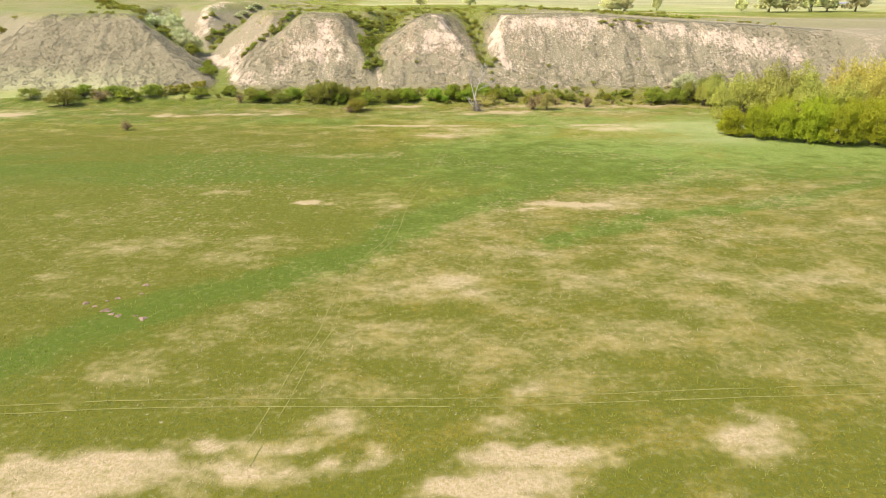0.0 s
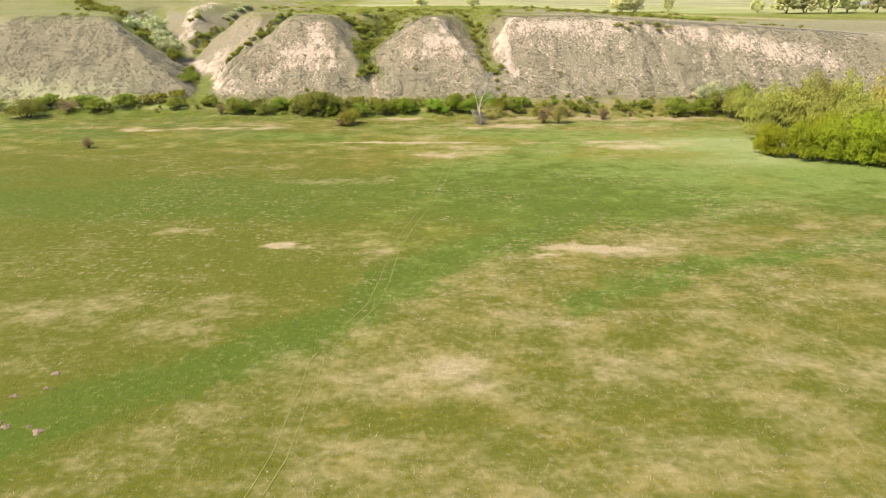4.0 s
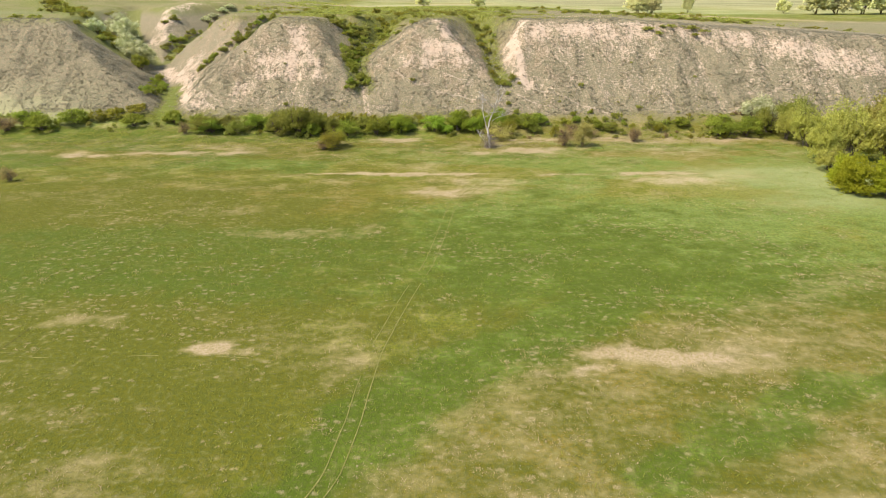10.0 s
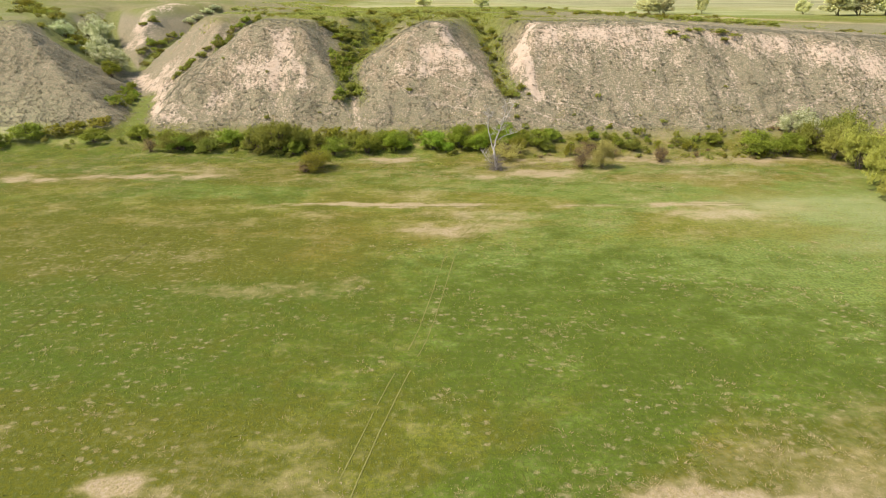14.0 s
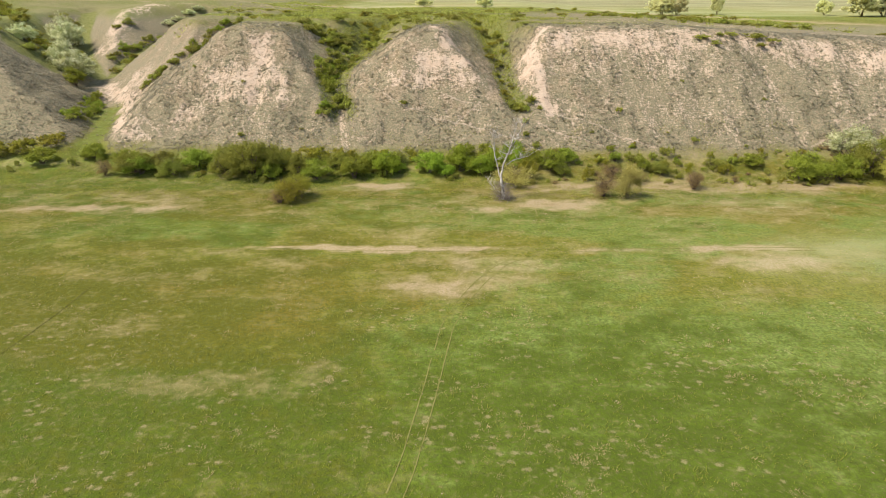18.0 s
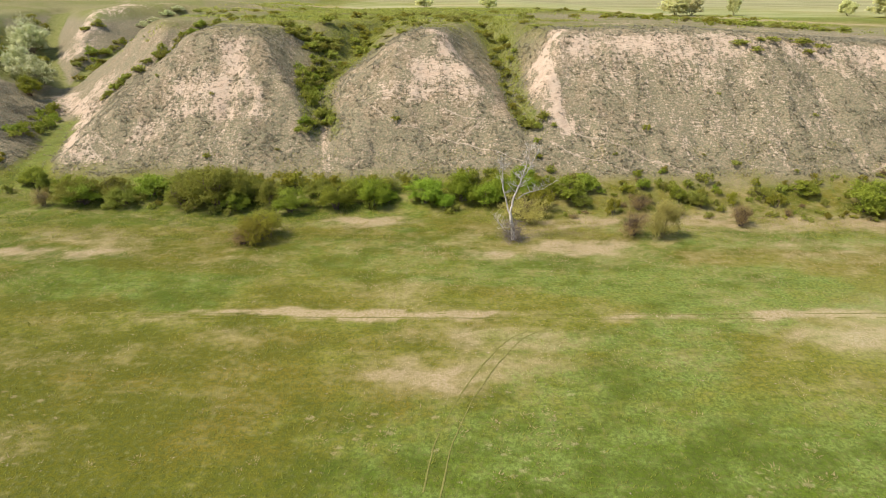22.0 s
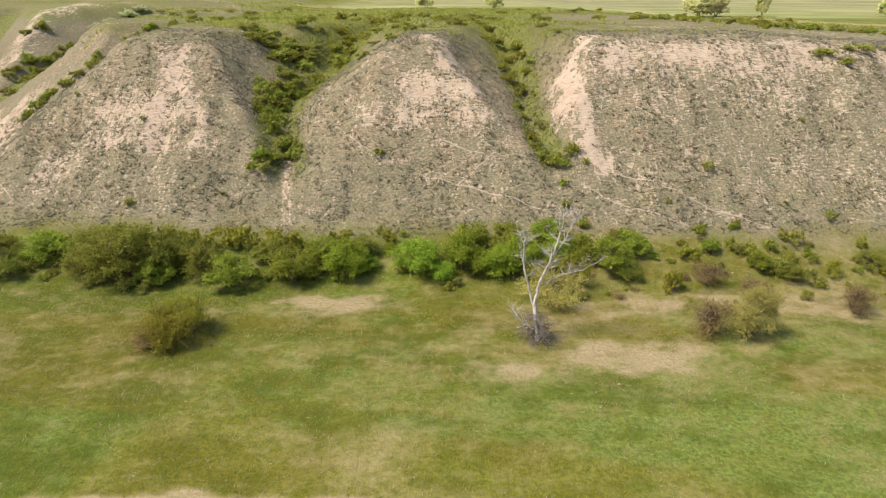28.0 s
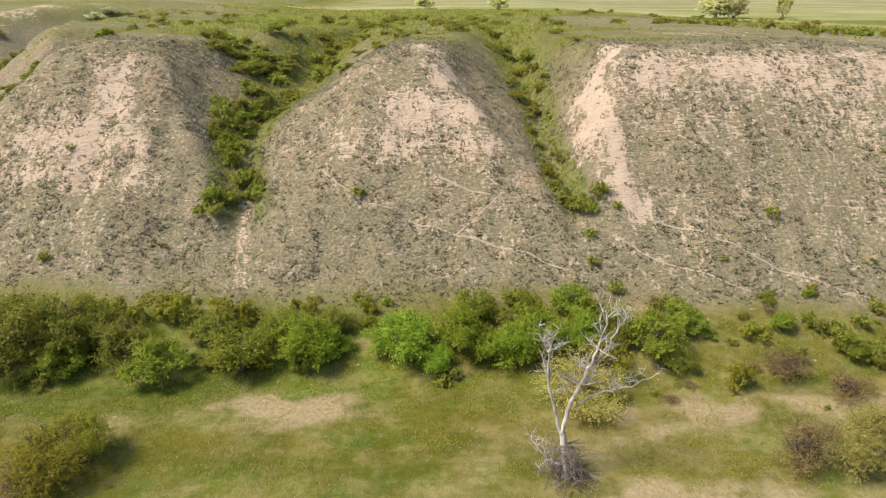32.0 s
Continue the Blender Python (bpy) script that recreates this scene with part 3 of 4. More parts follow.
def build_ground():
    nx, ny = len(XS), len(YS)
    co = np.stack([GX, GY, GZ], -1).reshape(-1, 3)
    idx = np.arange(nx * ny).reshape(ny, nx)
    quads = np.stack([idx[:-1, :-1], idx[:-1, 1:], idx[1:, 1:], idx[1:, :-1]], -1).reshape(-1, 4)
    me = mesh_of("ground", co, quads, GROUND)
    c = cover_of(co[:, 0], co[:, 1], co[:, 2])
    fresh = (0.25 + 0.60 * smooth(46, 66, co[:, 1])) * (1 - 0.25 * smooth(78, 92, co[:, 1])) * (0.6 + 0.8 * fbm(co[:, 0] / 20, co[:, 1] / 12, 111, 3)) + 0.75 * smooth(15, 55, co[:, 0]) * smooth(28, 50, co[:, 1]) * (1 - smooth(80, 100, co[:, 1])) - (1 - smooth(-42, 0, co[:, 0] + 4 * fbm(co[:, 0] / 9, co[:, 1] / 9, 113, 3))) * (1.05 - 0.65 * smooth(50, 90, co[:, 1]))   # haze painted in: grass paler towards the bluff and east, darker in the west
    dead = smooth(-4, 6, co[:, 1]) * (1 - smooth(52, 68, co[:, 1])) * (1 - smooth(45, 60, np.abs(co[:, 0]))) * 0.85 * smooth(0.36, 0.60, fbm(co[:, 0] / 8, co[:, 1] / 6, 17, 3))
    for name, trio in (("cover", c[:3]), ("slope", c[3:])):
        # the 1.8 beyond y 300 switches on the painted haze
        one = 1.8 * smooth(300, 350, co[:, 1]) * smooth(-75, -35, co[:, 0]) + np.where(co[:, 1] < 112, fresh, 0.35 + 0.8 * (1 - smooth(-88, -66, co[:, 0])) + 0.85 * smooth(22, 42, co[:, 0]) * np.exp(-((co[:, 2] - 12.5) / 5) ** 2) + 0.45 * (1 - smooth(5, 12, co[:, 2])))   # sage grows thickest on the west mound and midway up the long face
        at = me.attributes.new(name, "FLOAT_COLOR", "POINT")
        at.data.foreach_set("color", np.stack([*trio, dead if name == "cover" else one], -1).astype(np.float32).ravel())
    me.polygons.foreach_set("use_smooth", np.ones(len(quads), bool))
    ob = new("ground", me)
    return tagged(ob, "spring meadow below an eroded loess bluff with sage slopes", "ground", kind="structure")


def mesh_of(name, co, faces, mat):
    """A mesh from arrays of vertices and of faces with equally many corners."""
    co, faces = np.asarray(co, np.float32), np.asarray(faces, np.int32)
    me = bpy.data.meshes.new(name)
    n, k = faces.shape
    me.vertices.add(len(co))
    me.vertices.foreach_set("co", co.ravel())
    me.loops.add(n * k)
    me.loops.foreach_set("vertex_index", faces.ravel())
    me.polygons.add(n)
    me.polygons.foreach_set("loop_start", np.arange(0, n * k, k, dtype=np.int32))
    me.update(calc_edges=True)
    me.materials.append(mat)
    return me


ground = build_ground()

# ---- plants ----
def part(name, me, parent, label=""):
    ob = new(name, me)
    ob.parent = parent
    return tagged(ob, label) if label else ob


def leaf_array(rng, centres, normals, size):
    """A bent four-cornered leaf or leaf tuft at each centre."""
    n = len(centres)
    t = rng.normal(size=(n, 3))
    u = np.cross(normals, t)
    u /= np.linalg.norm(u, axis=1, keepdims=True) + 1e-9
    v = np.cross(normals, u)
    s = (size * rng.uniform(0.55, 1.35, n))[:, None]
    fold = normals * s * rng.uniform(-0.35, 0.35, (n, 1))
    co = np.stack([centres - u * s * 0.5, centres - v * s * 0.36 + fold, centres + u * s * 0.5, centres + v * s * 0.36 + fold], 1)
    return co.reshape(-1, 3), np.arange(4 * n).reshape(n, 4)


def tube(pts, radii, sides=5):
    """A tapered limb along points."""
    pts = [Vector(p) for p in pts]
    co, faces = [], []
    for i, p in enumerate(pts):
        way = (pts[min(i + 1, len(pts) - 1)] - pts[max(i - 1, 0)]).normalized()
        a = way.cross(Vector((0.3, 1, 0.1))).normalized()
        b = way.cross(a)
        for k in range(sides):
            w = 2 * math.pi * k / sides
            co.append(p + (a * math.cos(w) + b * math.sin(w)) * radii[i])
    for i in range(len(pts) - 1):
        for k in range(sides):
            m = (k + 1) % sides
            faces.append((i * sides + k, i * sides + m, (i + 1) * sides + m, (i + 1) * sides + k))
    return co, faces


def join_tubes(list_of):
    co, faces = [], []
    for c, f in list_of:
        base = len(co)
        co += [tuple(p) for p in c]
        faces += [tuple(i + base for i in q) for q in f]
    return co, faces


def limb(rng, start, way, length, r0, bend=0.25, steps=5, lift=0.05):
    pts, p, d = [Vector(start)], Vector(start), Vector(way).normalized()
    for _ in range(steps):
        d = (d + Vector(rng.normal(0, bend, 3)) * 0.6 + Vector((0, 0, lift))).normalized()
        p = p + d * (length / steps)
        pts.append(p.copy())
    return pts, [r0 * (1 - 0.8 * i / steps) for i in range(steps + 1)]


def make_bush(name, seed, leaf, w, h, lumps, leaves, size, bark, stems=7, twiggy=0.0, droop=0.0, joints=5, lump=(0.13, 0.24), foot=0.22):
    """A shrub or tree: stems that spread from the foot, a crown of lumps made of many leaf tufts."""
    rng = np.random.default_rng(seed)
    base = new(name)
    tubes, cen, rad = [], [], []
    for k in range(lumps):
        ang = rng.uniform(0, 2 * math.pi)
        rr = math.sqrt(rng.uniform(0, 1)) * 0.36 * w
        top = 1 - 0.62 * (rr / (0.5 * w)) ** 1.6
        zz = h * rng.uniform(foot, 0.80) * top
        r = rng.uniform(*lump) * min(w, h * 1.25)
        cen.append((rr * math.cos(ang), rr * math.sin(ang), max(zz, r * 0.75)))
        rad.append(r)
    cen, rad = np.array(cen), np.array(rad)
    for k in range(stems):
        c = cen[rng.integers(lumps)]
        root = Vector((rng.uniform(-0.07, 0.07) * w, rng.uniform(-0.07, 0.07) * w, -0.15))
        pts, radii = limb(rng, root, Vector(c) - root + Vector((0, 0, 0.35 * h)), (Vector(c) - root).length * 1.05, 0.014 * h + 0.02, 0.25, joints)
        tubes.append(tube(pts, radii, joints))
        for j in range(int(2 + 6 * twiggy)):
            s = pts[rng.integers(2, len(pts))]
            tp, tr = limb(rng, s, (rng.normal(), rng.normal(), 0.9), h * rng.uniform(0.18, 0.42), 0.012 + 0.003 * h, 0.3, 4)
            tubes.append(tube(tp, tr, 3))
        if joints > 3 or k == stems - 1:   # the stems of the larger plants can be told apart
            part("stem" if joints > 3 else "wood", mesh_of("stem", *join_tubes(tubes), bark), base)
            tubes = []
    per = 12   # leaves to a sprig
    sprigs = leaves // per
    pick = rng.choice(lumps, sprigs, p=rad ** 2 / (rad ** 2).sum())
    d = rng.normal(size=(sprigs, 3))
    d[:, 2] = np.abs(d[:, 2]) * 1.0 - 0.35 * rng.random(sprigs)
    d /= np.linalg.norm(d, axis=1, keepdims=True)
    length = rad[pick] * rng.uniform(0.7, 1.35, sprigs) * (1 + 0.25 * np.sin(d[:, 0] * 5 + pick) * np.cos(d[:, 1] * 6 + 2 * pick))
    way = d + 0.35 * rng.normal(size=(sprigs, 3))   # sprigs bend away from straight
    pick, d, length, way = (np.repeat(v, per, axis=0) for v in (pick, d, length, way))
    leaves = sprigs * per
    along = np.tile((np.arange(per) + 0.5) / per, sprigs) ** 0.8 + 0.06 * rng.normal(size=leaves)
    p = cen[pick] + (d * (0.35 + 0.3 * along[:, None]) + way * (0.4 * along[:, None])) * length[:, None] + rng.normal(size=(leaves, 3)) * size * 0.45
    if droop:
        p[:, 2] -= droop * h * rng.random(leaves) ** 2 * 0.3
    p[:, 2] = np.maximum(p[:, 2], 0.04 * h * rng.random(leaves))
    nrm = d * 0.8 + rng.normal(size=(leaves, 3)) * 0.55 + np.array([-0.1, -0.1, 0.4])
    nrm /= np.linalg.norm(nrm, axis=1, keepdims=True)
    co, faces = leaf_array(rng, p, nrm, size)
    part("crown", mesh_of("crown", co, faces, LEAF[leaf]), base)
    return base


# one or more models of each kind, about as large as they stand
HEDGE = "shrub belt along the foot of the bluff"
KINDS = {
    "willow_shrub": dict(leaf="fresh", w=5.5, h=4.2, lumps=40, leaves=17000, size=0.12, bark=BARK, lump=(0.09, 0.17), n=3),
    "green_shrub": dict(leaf="green", w=5.0, h=3.2, lumps=34, leaves=12000, size=0.115, bark=TWIG, twiggy=0.5, lump=(0.10, 0.19), n=3),
    "olive_shrub": dict(leaf="olive", w=6.0, h=4.0, lumps=34, leaves=14000, size=0.11, bark=TWIG, twiggy=1.0, lump=(0.10, 0.20), n=3),
    "budding_shrub": dict(leaf="brown", w=5.0, h=3.8, lumps=24, leaves=7000, size=0.09, bark=TWIG, twiggy=2.2, stems=12, n=2),
    "yellow_shrub": dict(leaf="mustard", w=3.0, h=1.5, lumps=16, leaves=1500, size=0.13, stems=3, joints=3, bark=TWIG, n=2),
    "low_shrub": dict(leaf="scrub", w=2.4, h=1.2, lumps=15, leaves=1100, size=0.14, stems=3, joints=3, bark=TWIG, n=3),
    "gully_shrub": dict(leaf="green", w=2.6, h=1.5, lumps=16, leaves=1500, size=0.13, stems=3, joints=3, bark=TWIG, n=2),
    "low_olive_shrub": dict(leaf="scrub_olive", w=2.6, h=1.4, lumps=15, leaves=1100, size=0.14, stems=3, joints=3, bark=TWIG, n=2),
    "hawthorn": dict(leaf="white", w=7.5, h=5.4, lumps=44, leaves=14000, size=0.19, bark=BARK, lump=(0.10, 0.18), n=2),
    "willow_tree": dict(leaf="lime", w=10.5, h=8.0, lumps=70, leaves=19000, size=0.22, bark=BARK, stems=9, lump=(0.08, 0.16), foot=0.05, n=3),
    "olive_tree_willow": dict(leaf="pale_olive", w=11.0, h=9.0, lumps=60, leaves=12000, size=0.27, bark=BARK, stems=9, twiggy=0.5, lump=(0.08, 0.16), n=2),
    "yellow_willow": dict(leaf="yellow", w=13.0, h=10.0, lumps=60, leaves=12000, size=0.28, bark=BARK, stems=9, droop=0.5, lump=(0.08, 0.16), n=2),
    "pale_shrub": dict(leaf="khaki", w=5.0, h=4.4, lumps=40, leaves=24000, size=0.075, bark=YELLOW_TWIG, twiggy=0.6, lump=(0.10, 0.18), n=1),
    "feathery_shrub": dict(leaf="mustard", w=5.8, h=3.4, lumps=30, leaves=13000, size=0.10, bark=TWIG, twiggy=1.2, n=1),
    "thin_shrub": dict(leaf="gold", w=5.0, h=5.4, lumps=16, leaves=10000, size=0.085, bark=YELLOW_TWIG, twiggy=1.5, stems=8, n=1),
    "poplar": dict(leaf="pale", w=8.0, h=11.0, lumps=40, leaves=5000, size=0.7, bark=YELLOW_TWIG, stems=3, lump=(0.10, 0.18), n=2),
}
NAMES = {"thin_shrub": "budding_shrub", "feathery_shrub": "olive_shrub", "low_olive_shrub": "scrub_bush", "olive_tree_willow": "willow_tree", "yellow_willow": "willow_tree"}
models, placed, turn = {}, {}, random.Random(4)


def plant(kind, x, y, w, h, label, group="", category="shrub"):
    spec = dict(KINDS[kind])
    n = spec.pop("n")
    if kind not in models:
        models[kind] = [None] * n
        placed[kind] = 0
    k = placed[kind] % n
    sx, sz = w / spec["w"], h / spec["h"]
    if group == HEDGE:
        sx, sz = sx * 1.12, sz * 1.15
    m = pose(x, y, float(lie(x, y)) - 0.06, 0, 0, turn.uniform(0, 360)) @ Matrix.Diagonal((sx, sx * turn.uniform(0.85, 1.1), sz, 1))
    if models[kind][k] is None:
        ob = make_bush(NAMES.get(kind, kind), 100 * len(models) + k, **spec)
        models[kind][k] = ob
        ob.matrix_basis = m
    else:
        src = models[kind][k]
        keep = src.scale.copy()
        src.scale = (1, 1, 1)
        ob = copy_thing(src, m)
        src.scale = keep
    placed[kind] += 1
    return tagged(ob, label, category, group)


for kind, label, spots in (
    ("willow_shrub", "bright green rounded willow shrub at the foot of the bluff", [(-2.2, 108.6, 6.2, 3.8), (3.3, 109.0, 5.6, 4.4), (6.6, 108.2, 4.6, 3.6), (9.2, 109.4, 4.8, 3.9), (12.5, 110.2, 4.6, 3.2), (-9.6, 107.6, 5.6, 4.2), (0.6, 107.2, 3.4, 2.2), (-7.6, 108.6, 3.0, 2.0)]),
    ("green_shrub", "dense mid green shrub in the belt below the slope", [(18.7, 109.4, 5.8, 3.2), (15.5, 110.5, 4.4, 3.0), (-14.6, 106.8, 5.8, 3.4), (-20.9, 105.8, 5.4, 3.2), (-38.8, 110, 4.6, 3.2), (-42.7, 110.6, 5.8, 3.0), (-61.7, 113.8, 5.0, 2.8), (-51.2, 107.8, 5.6, 3.4), (60.0, 105.6, 8.0, 4.4), (66.3, 105.4, 7.0, 4.0), (53.2, 110.4, 4.6, 2.0), (-84.4, 113.3, 7.5, 3.2), (-89.7, 109.5, 7.5, 3.2), (-104.1, 113.1, 8.0, 3.6), (-54.8, 110.4, 5.0, 3.0), (34.2, 108.6, 3.0, 2.0), (8, 112.2, 5, 3.2), (4, 112.6, 4.5, 2.8), (12.5, 113.2, 4.6, 2.6), (21.5, 111.5, 4.4, 2.4), (-12, 110, 5, 2.8), (-70, 112, 6, 2.6), (-95, 113.5, 7, 3), (30, 111.2, 2.6, 1.6), (-86, 154.5, 6.5, 4.0), (-29, 106.2, 4.6, 3.2)]),
    ("olive_shrub", "olive green shrub with brown twigs showing through", [(-32.4, 107.8, 9.5, 6.0), (-29.4, 108.6, 7.0, 5.6), (-36.0, 109.6, 7.0, 4.6), (-18.2, 110.4, 5.0, 2.6), (-47.9, 109.6, 5.0, 3.2), (-52.5, 108.4, 6.0, 3.6), (-105.8, 104.5, 10.5, 5.0), (72.2, 107.8, 8.5, 5.4), (78.5, 108.5, 10, 7.5), (37.1, 107.2, 3.4, 2.0), (-118.5, 112, 8, 3.0), (-27, 109.5, 5, 3.2), (20.2, 107.4, 3.4, 2.2), (-24.5, 108.2, 6, 3.6), (-36.5, 107.2, 6, 4), (-8, 111.5, 4, 2.2), (-45.5, 107.6, 5, 3), (46.5, 109.4, 4, 1.6)]),
    ("budding_shrub", "sparse shrub with purple-brown twigs and budding leaves", [(-24.4, 94.2, 4.4, 1.9), (24.7, 97.3, 4.6, 3.8), (40.2, 100.9, 3.0, 3.0), (-57.1, 107.4, 2.8, 2.8), (40.6, 102, 2.6, 2.6), (-97.4, 109.4, 6.0, 3.4), (48.2, 104.4, 1.4, 1.3), (-73.6, 72.8, 2.6, 2.6), (28, 106.5, 4, 2.4), (32, 104.8, 4, 2.0)]),
    ("feathery_shrub", "feathery yellow-olive shrub standing out in the meadow", [(-22.6, 95.6, 5.8, 3.4), (-21.9, 96.7, 4.4, 3.6)]),
    ("pale_shrub", "pale yellow-olive rounded shrub on the meadow edge", [(28.4, 96.6, 4.8, 5.2)]),
    ("yellow_shrub", "low yellow-green flowering shrub at the slope's foot", [(-27.2, 112.4, 4.5, 2.1), (-24.2, 112.6, 4.6, 2.2), (-21.4, 112.6, 4.4, 2.2), (-18.4, 112.3, 4.4, 2.3), (-15.8, 112.6, 3.4, 1.6), (-30.5, 112.8, 4, 2.0), (24.1, 105.0, 3.0, 2.2), (14.5, 106.6, 4.4, 3.4), (-76.6, 116.2, 5.5, 2.0), (-72.1, 119.4, 6.0, 1.8), (-79.8, 115.4, 5, 2.2), (13.5, 112.5, 4, 2)]),
    ("hawthorn", "white blossoming hawthorn with pale crown", [(71.5, 113.0, 8.5, 5.2), (-88.5, 160.5, 9.5, 6.6), (-92.5, 163.5, 8.5, 6.4), (-104, 186, 10, 7.4), (-108, 191, 8.5, 6.5), (-101.5, 164, 6.5, 4.4), (-84.2, 206.5, 4.5, 1.8), (-83, 211.5, 4.5, 1.8), (-81.6, 217.5, 4.5, 1.8), (-80, 222.5, 4.2, 1.7)]),
):
    for x, y, w, h in spots:
        plant(kind, x, y, w, h, label, HEDGE)
CLUMP = "willow thicket beside the meadow"
for x, y, w, h in [(65.2, 66.0, 7.5, 7.6), (68.8, 63.4, 8, 9.6), (73, 61.0, 8.5, 10.6), (78, 58.8, 9, 11.0), (84, 56.8, 9.5, 11.2), (91, 56.4, 10, 11.6), (98, 56.8, 10, 11.8), (106, 58, 10.5, 12), (75.5, 66.5, 8.5, 10.4), (83, 64.5, 9.5, 11), (92, 64, 10, 11.4), (101, 64.5, 10.5, 12), (66.5, 71, 6.5, 6.0)]:
    plant("willow_tree", x, y, w, h, "broad bright green willow tree in dense thicket", CLUMP, "tree")
for x, y, w, h in [(70.5, 84.5, 8, 10.4), (76, 84.5, 9.5, 13.0), (82, 84, 10.5, 14.5), (74, 96, 8, 10.5), (73.5, 102.5, 7, 9), (80, 93, 9.5, 13), (87, 93, 11.5, 15.2), (95, 92.5, 12, 16.4), (89, 79, 10.5, 14), (97, 76, 10.5, 14), (68.5, 78.5, 6, 5.4), (80, 75, 8, 11)]:
    plant("olive_tree_willow", x, y, w, h, "olive green willow tree behind the thicket", CLUMP, "tree")
for x, y, w, h in [(106, 92, 13, 17.5), (115, 91.5, 13.5, 18), (106, 80, 12, 15.5), (123, 88, 14, 17), (116, 74, 14, 15)]:
    plant("yellow_willow", x, y, w, h, "yellow budding willow tree in the thicket", CLUMP, "tree")
rng = random.Random(11)
for k in range(90):   # low growth between the larger shrubs of the belt
    x = rng.uniform(-105, 62)
    y = 109.5 + rng.gauss(0, 2.4) + (3 if x < -60 else 0)
    if abs(x - 9.3) < 3 and y < 100:
        continue
    w = rng.uniform(1.2, 3.2)
    plant(rng.choice(["low_shrub", "low_olive_shrub", "low_olive_shrub", "yellow_shrub"]), x, y, w, w * rng.uniform(0.5, 0.8), "low scrubby bush filling the belt below the slope", "belt undergrowth")
for k in range(95):   # rough scrub on the open ground between belt and slope
    x = rng.uniform(14, 74)
    y = rng.uniform(102.5, 115.5)
    w = rng.uniform(0.7, 2.2)
    plant(rng.choice(["low_shrub", "low_olive_shrub", "gully_shrub", "yellow_shrub", "budding_shrub"]), x, y, w, w * rng.uniform(0.4, 0.75), "small scrubby bush on rough ground below the slope", "belt undergrowth")
for k in range(60):   # and low growth along the back of the belt
    x = rng.uniform(-60, 22)
    w = rng.uniform(1.0, 2.4)
    plant(rng.choice(["low_olive_shrub", "yellow_shrub", "low_shrub"]), x, 112.8 + rng.gauss(0, 0.9), w, w * rng.uniform(0.45, 0.7), "low scrubby bush filling the belt below the slope", "belt undergrowth")
# shrubs down in the gullies
# stretch: its line, how many, spread at its two ends, least and most width, height to width, kinds
THICK, LOOSE = ["gully_shrub", "low_shrub", "gully_shrub", "low_olive_shrub"], ["low_shrub", "yellow_shrub", "low_olive_shrub", "yellow_shrub"]
for line, count, near, far, wlo, whi, tall, kinds in (
    ([(-23.5, 123.4), (-21.6, 125.5), (-19.4, 128.6), (-21.8, 131), (-23.6, 134)], 17, 0.7, 0.9, 2.0, 3.4, 0.62, THICK),
    ([(-23.8, 133), (-23.4, 138), (-23.2, 143), (-21.5, 149)], 30, 1.0, 2.0, 2.0, 3.6, 0.55, THICK),
    ([(-21.5, 148), (-20, 155), (-18.5, 163), (-17, 174), (-15, 190)], 46, 3.2, 6.5, 2.0, 4.4, 0.36, LOOSE),
    ([(-21.5, 157), (-24, 155.5), (-26.5, 153.5), (-28.5, 154.5), (-31, 160)], 30, 0.9, 2.0, 2.2, 4.2, 0.42, ["low_olive_shrub", "low_shrub", "low_olive_shrub"]),
    ([(-7, 148), (-11, 158), (-15, 178)], 14, 3.0, 6.0, 1.4, 3.0, 0.3, LOOSE),
    ([(-87, 174.5), (-85.8, 181.5), (-84.8, 191), (-84, 198)], 14, 0.6, 0.9, 2.2, 3.8, 0.5, ["low_olive_shrub", "low_shrub"]),
    ([(-94, 192.5), (-90.7, 197.5)], 6, 0.6, 0.9, 2.4, 4.0, 0.5, ["low_olive_shrub", "low_shrub"]),
    ([(-73.5, 129), (-75.2, 138), (-76.8, 144.5), (-81, 149.7)], 22, 0.8, 1.2, 1.8, 3.4, 0.6, THICK),
    ([(-79, 119), (-75.6, 119.8), (-71.8, 122.2)], 9, 0.6, 0.6, 1.8, 2.8, 0.5, ["yellow_shrub"]),
    ([(-51.8, 176), (-54.8, 167.5), (-56.7, 157), (-60.1, 150.8), (-63.5, 148.2), (-66.8, 147.2)], 44, 0.5, 0.7, 1.6, 3.2, 0.5, ["low_olive_shrub", "low_shrub", "gully_shrub"]),
    ([(-135, 209), (-111.4, 180.4), (-101.8, 170)], 26, 2.6, 2.0, 2.6, 5.0, 0.4, LOOSE),
    ([(15.4, 122.6), (13.4, 124), (12.6, 126.5)], 7, 0.5, 0.6, 1.8, 2.8, 0.6, ["low_olive_shrub", "low_shrub"]),
    ([(12.6, 128), (12.4, 135), (12.2, 143)], 12, 0.7, 1.4, 1.2, 2.6, 0.4, LOOSE),
    ([(12.2, 143), (11.6, 152), (9.6, 166), (8, 186)], 36, 1.8, 6.0, 1.8, 4.2, 0.34, LOOSE)):
    for k in range(count):
        s = (k + rng.random()) / count
        at = s * (len(line) - 1)
        x = float(np.interp(at, range(len(line)), [p[0] for p in line])) + rng.gauss(0, near + (far - near) * s) * 0.8
        y = float(np.interp(at, range(len(line)), [p[1] for p in line])) + rng.gauss(0, near + (far - near) * s) * 0.6
        w = rng.uniform(wlo, whi)
        plant(rng.choice(kinds), x, y, w, w * tall * rng.uniform(0.75, 1.25), "low green shrub growing in an eroded gully", "gully shrubs")
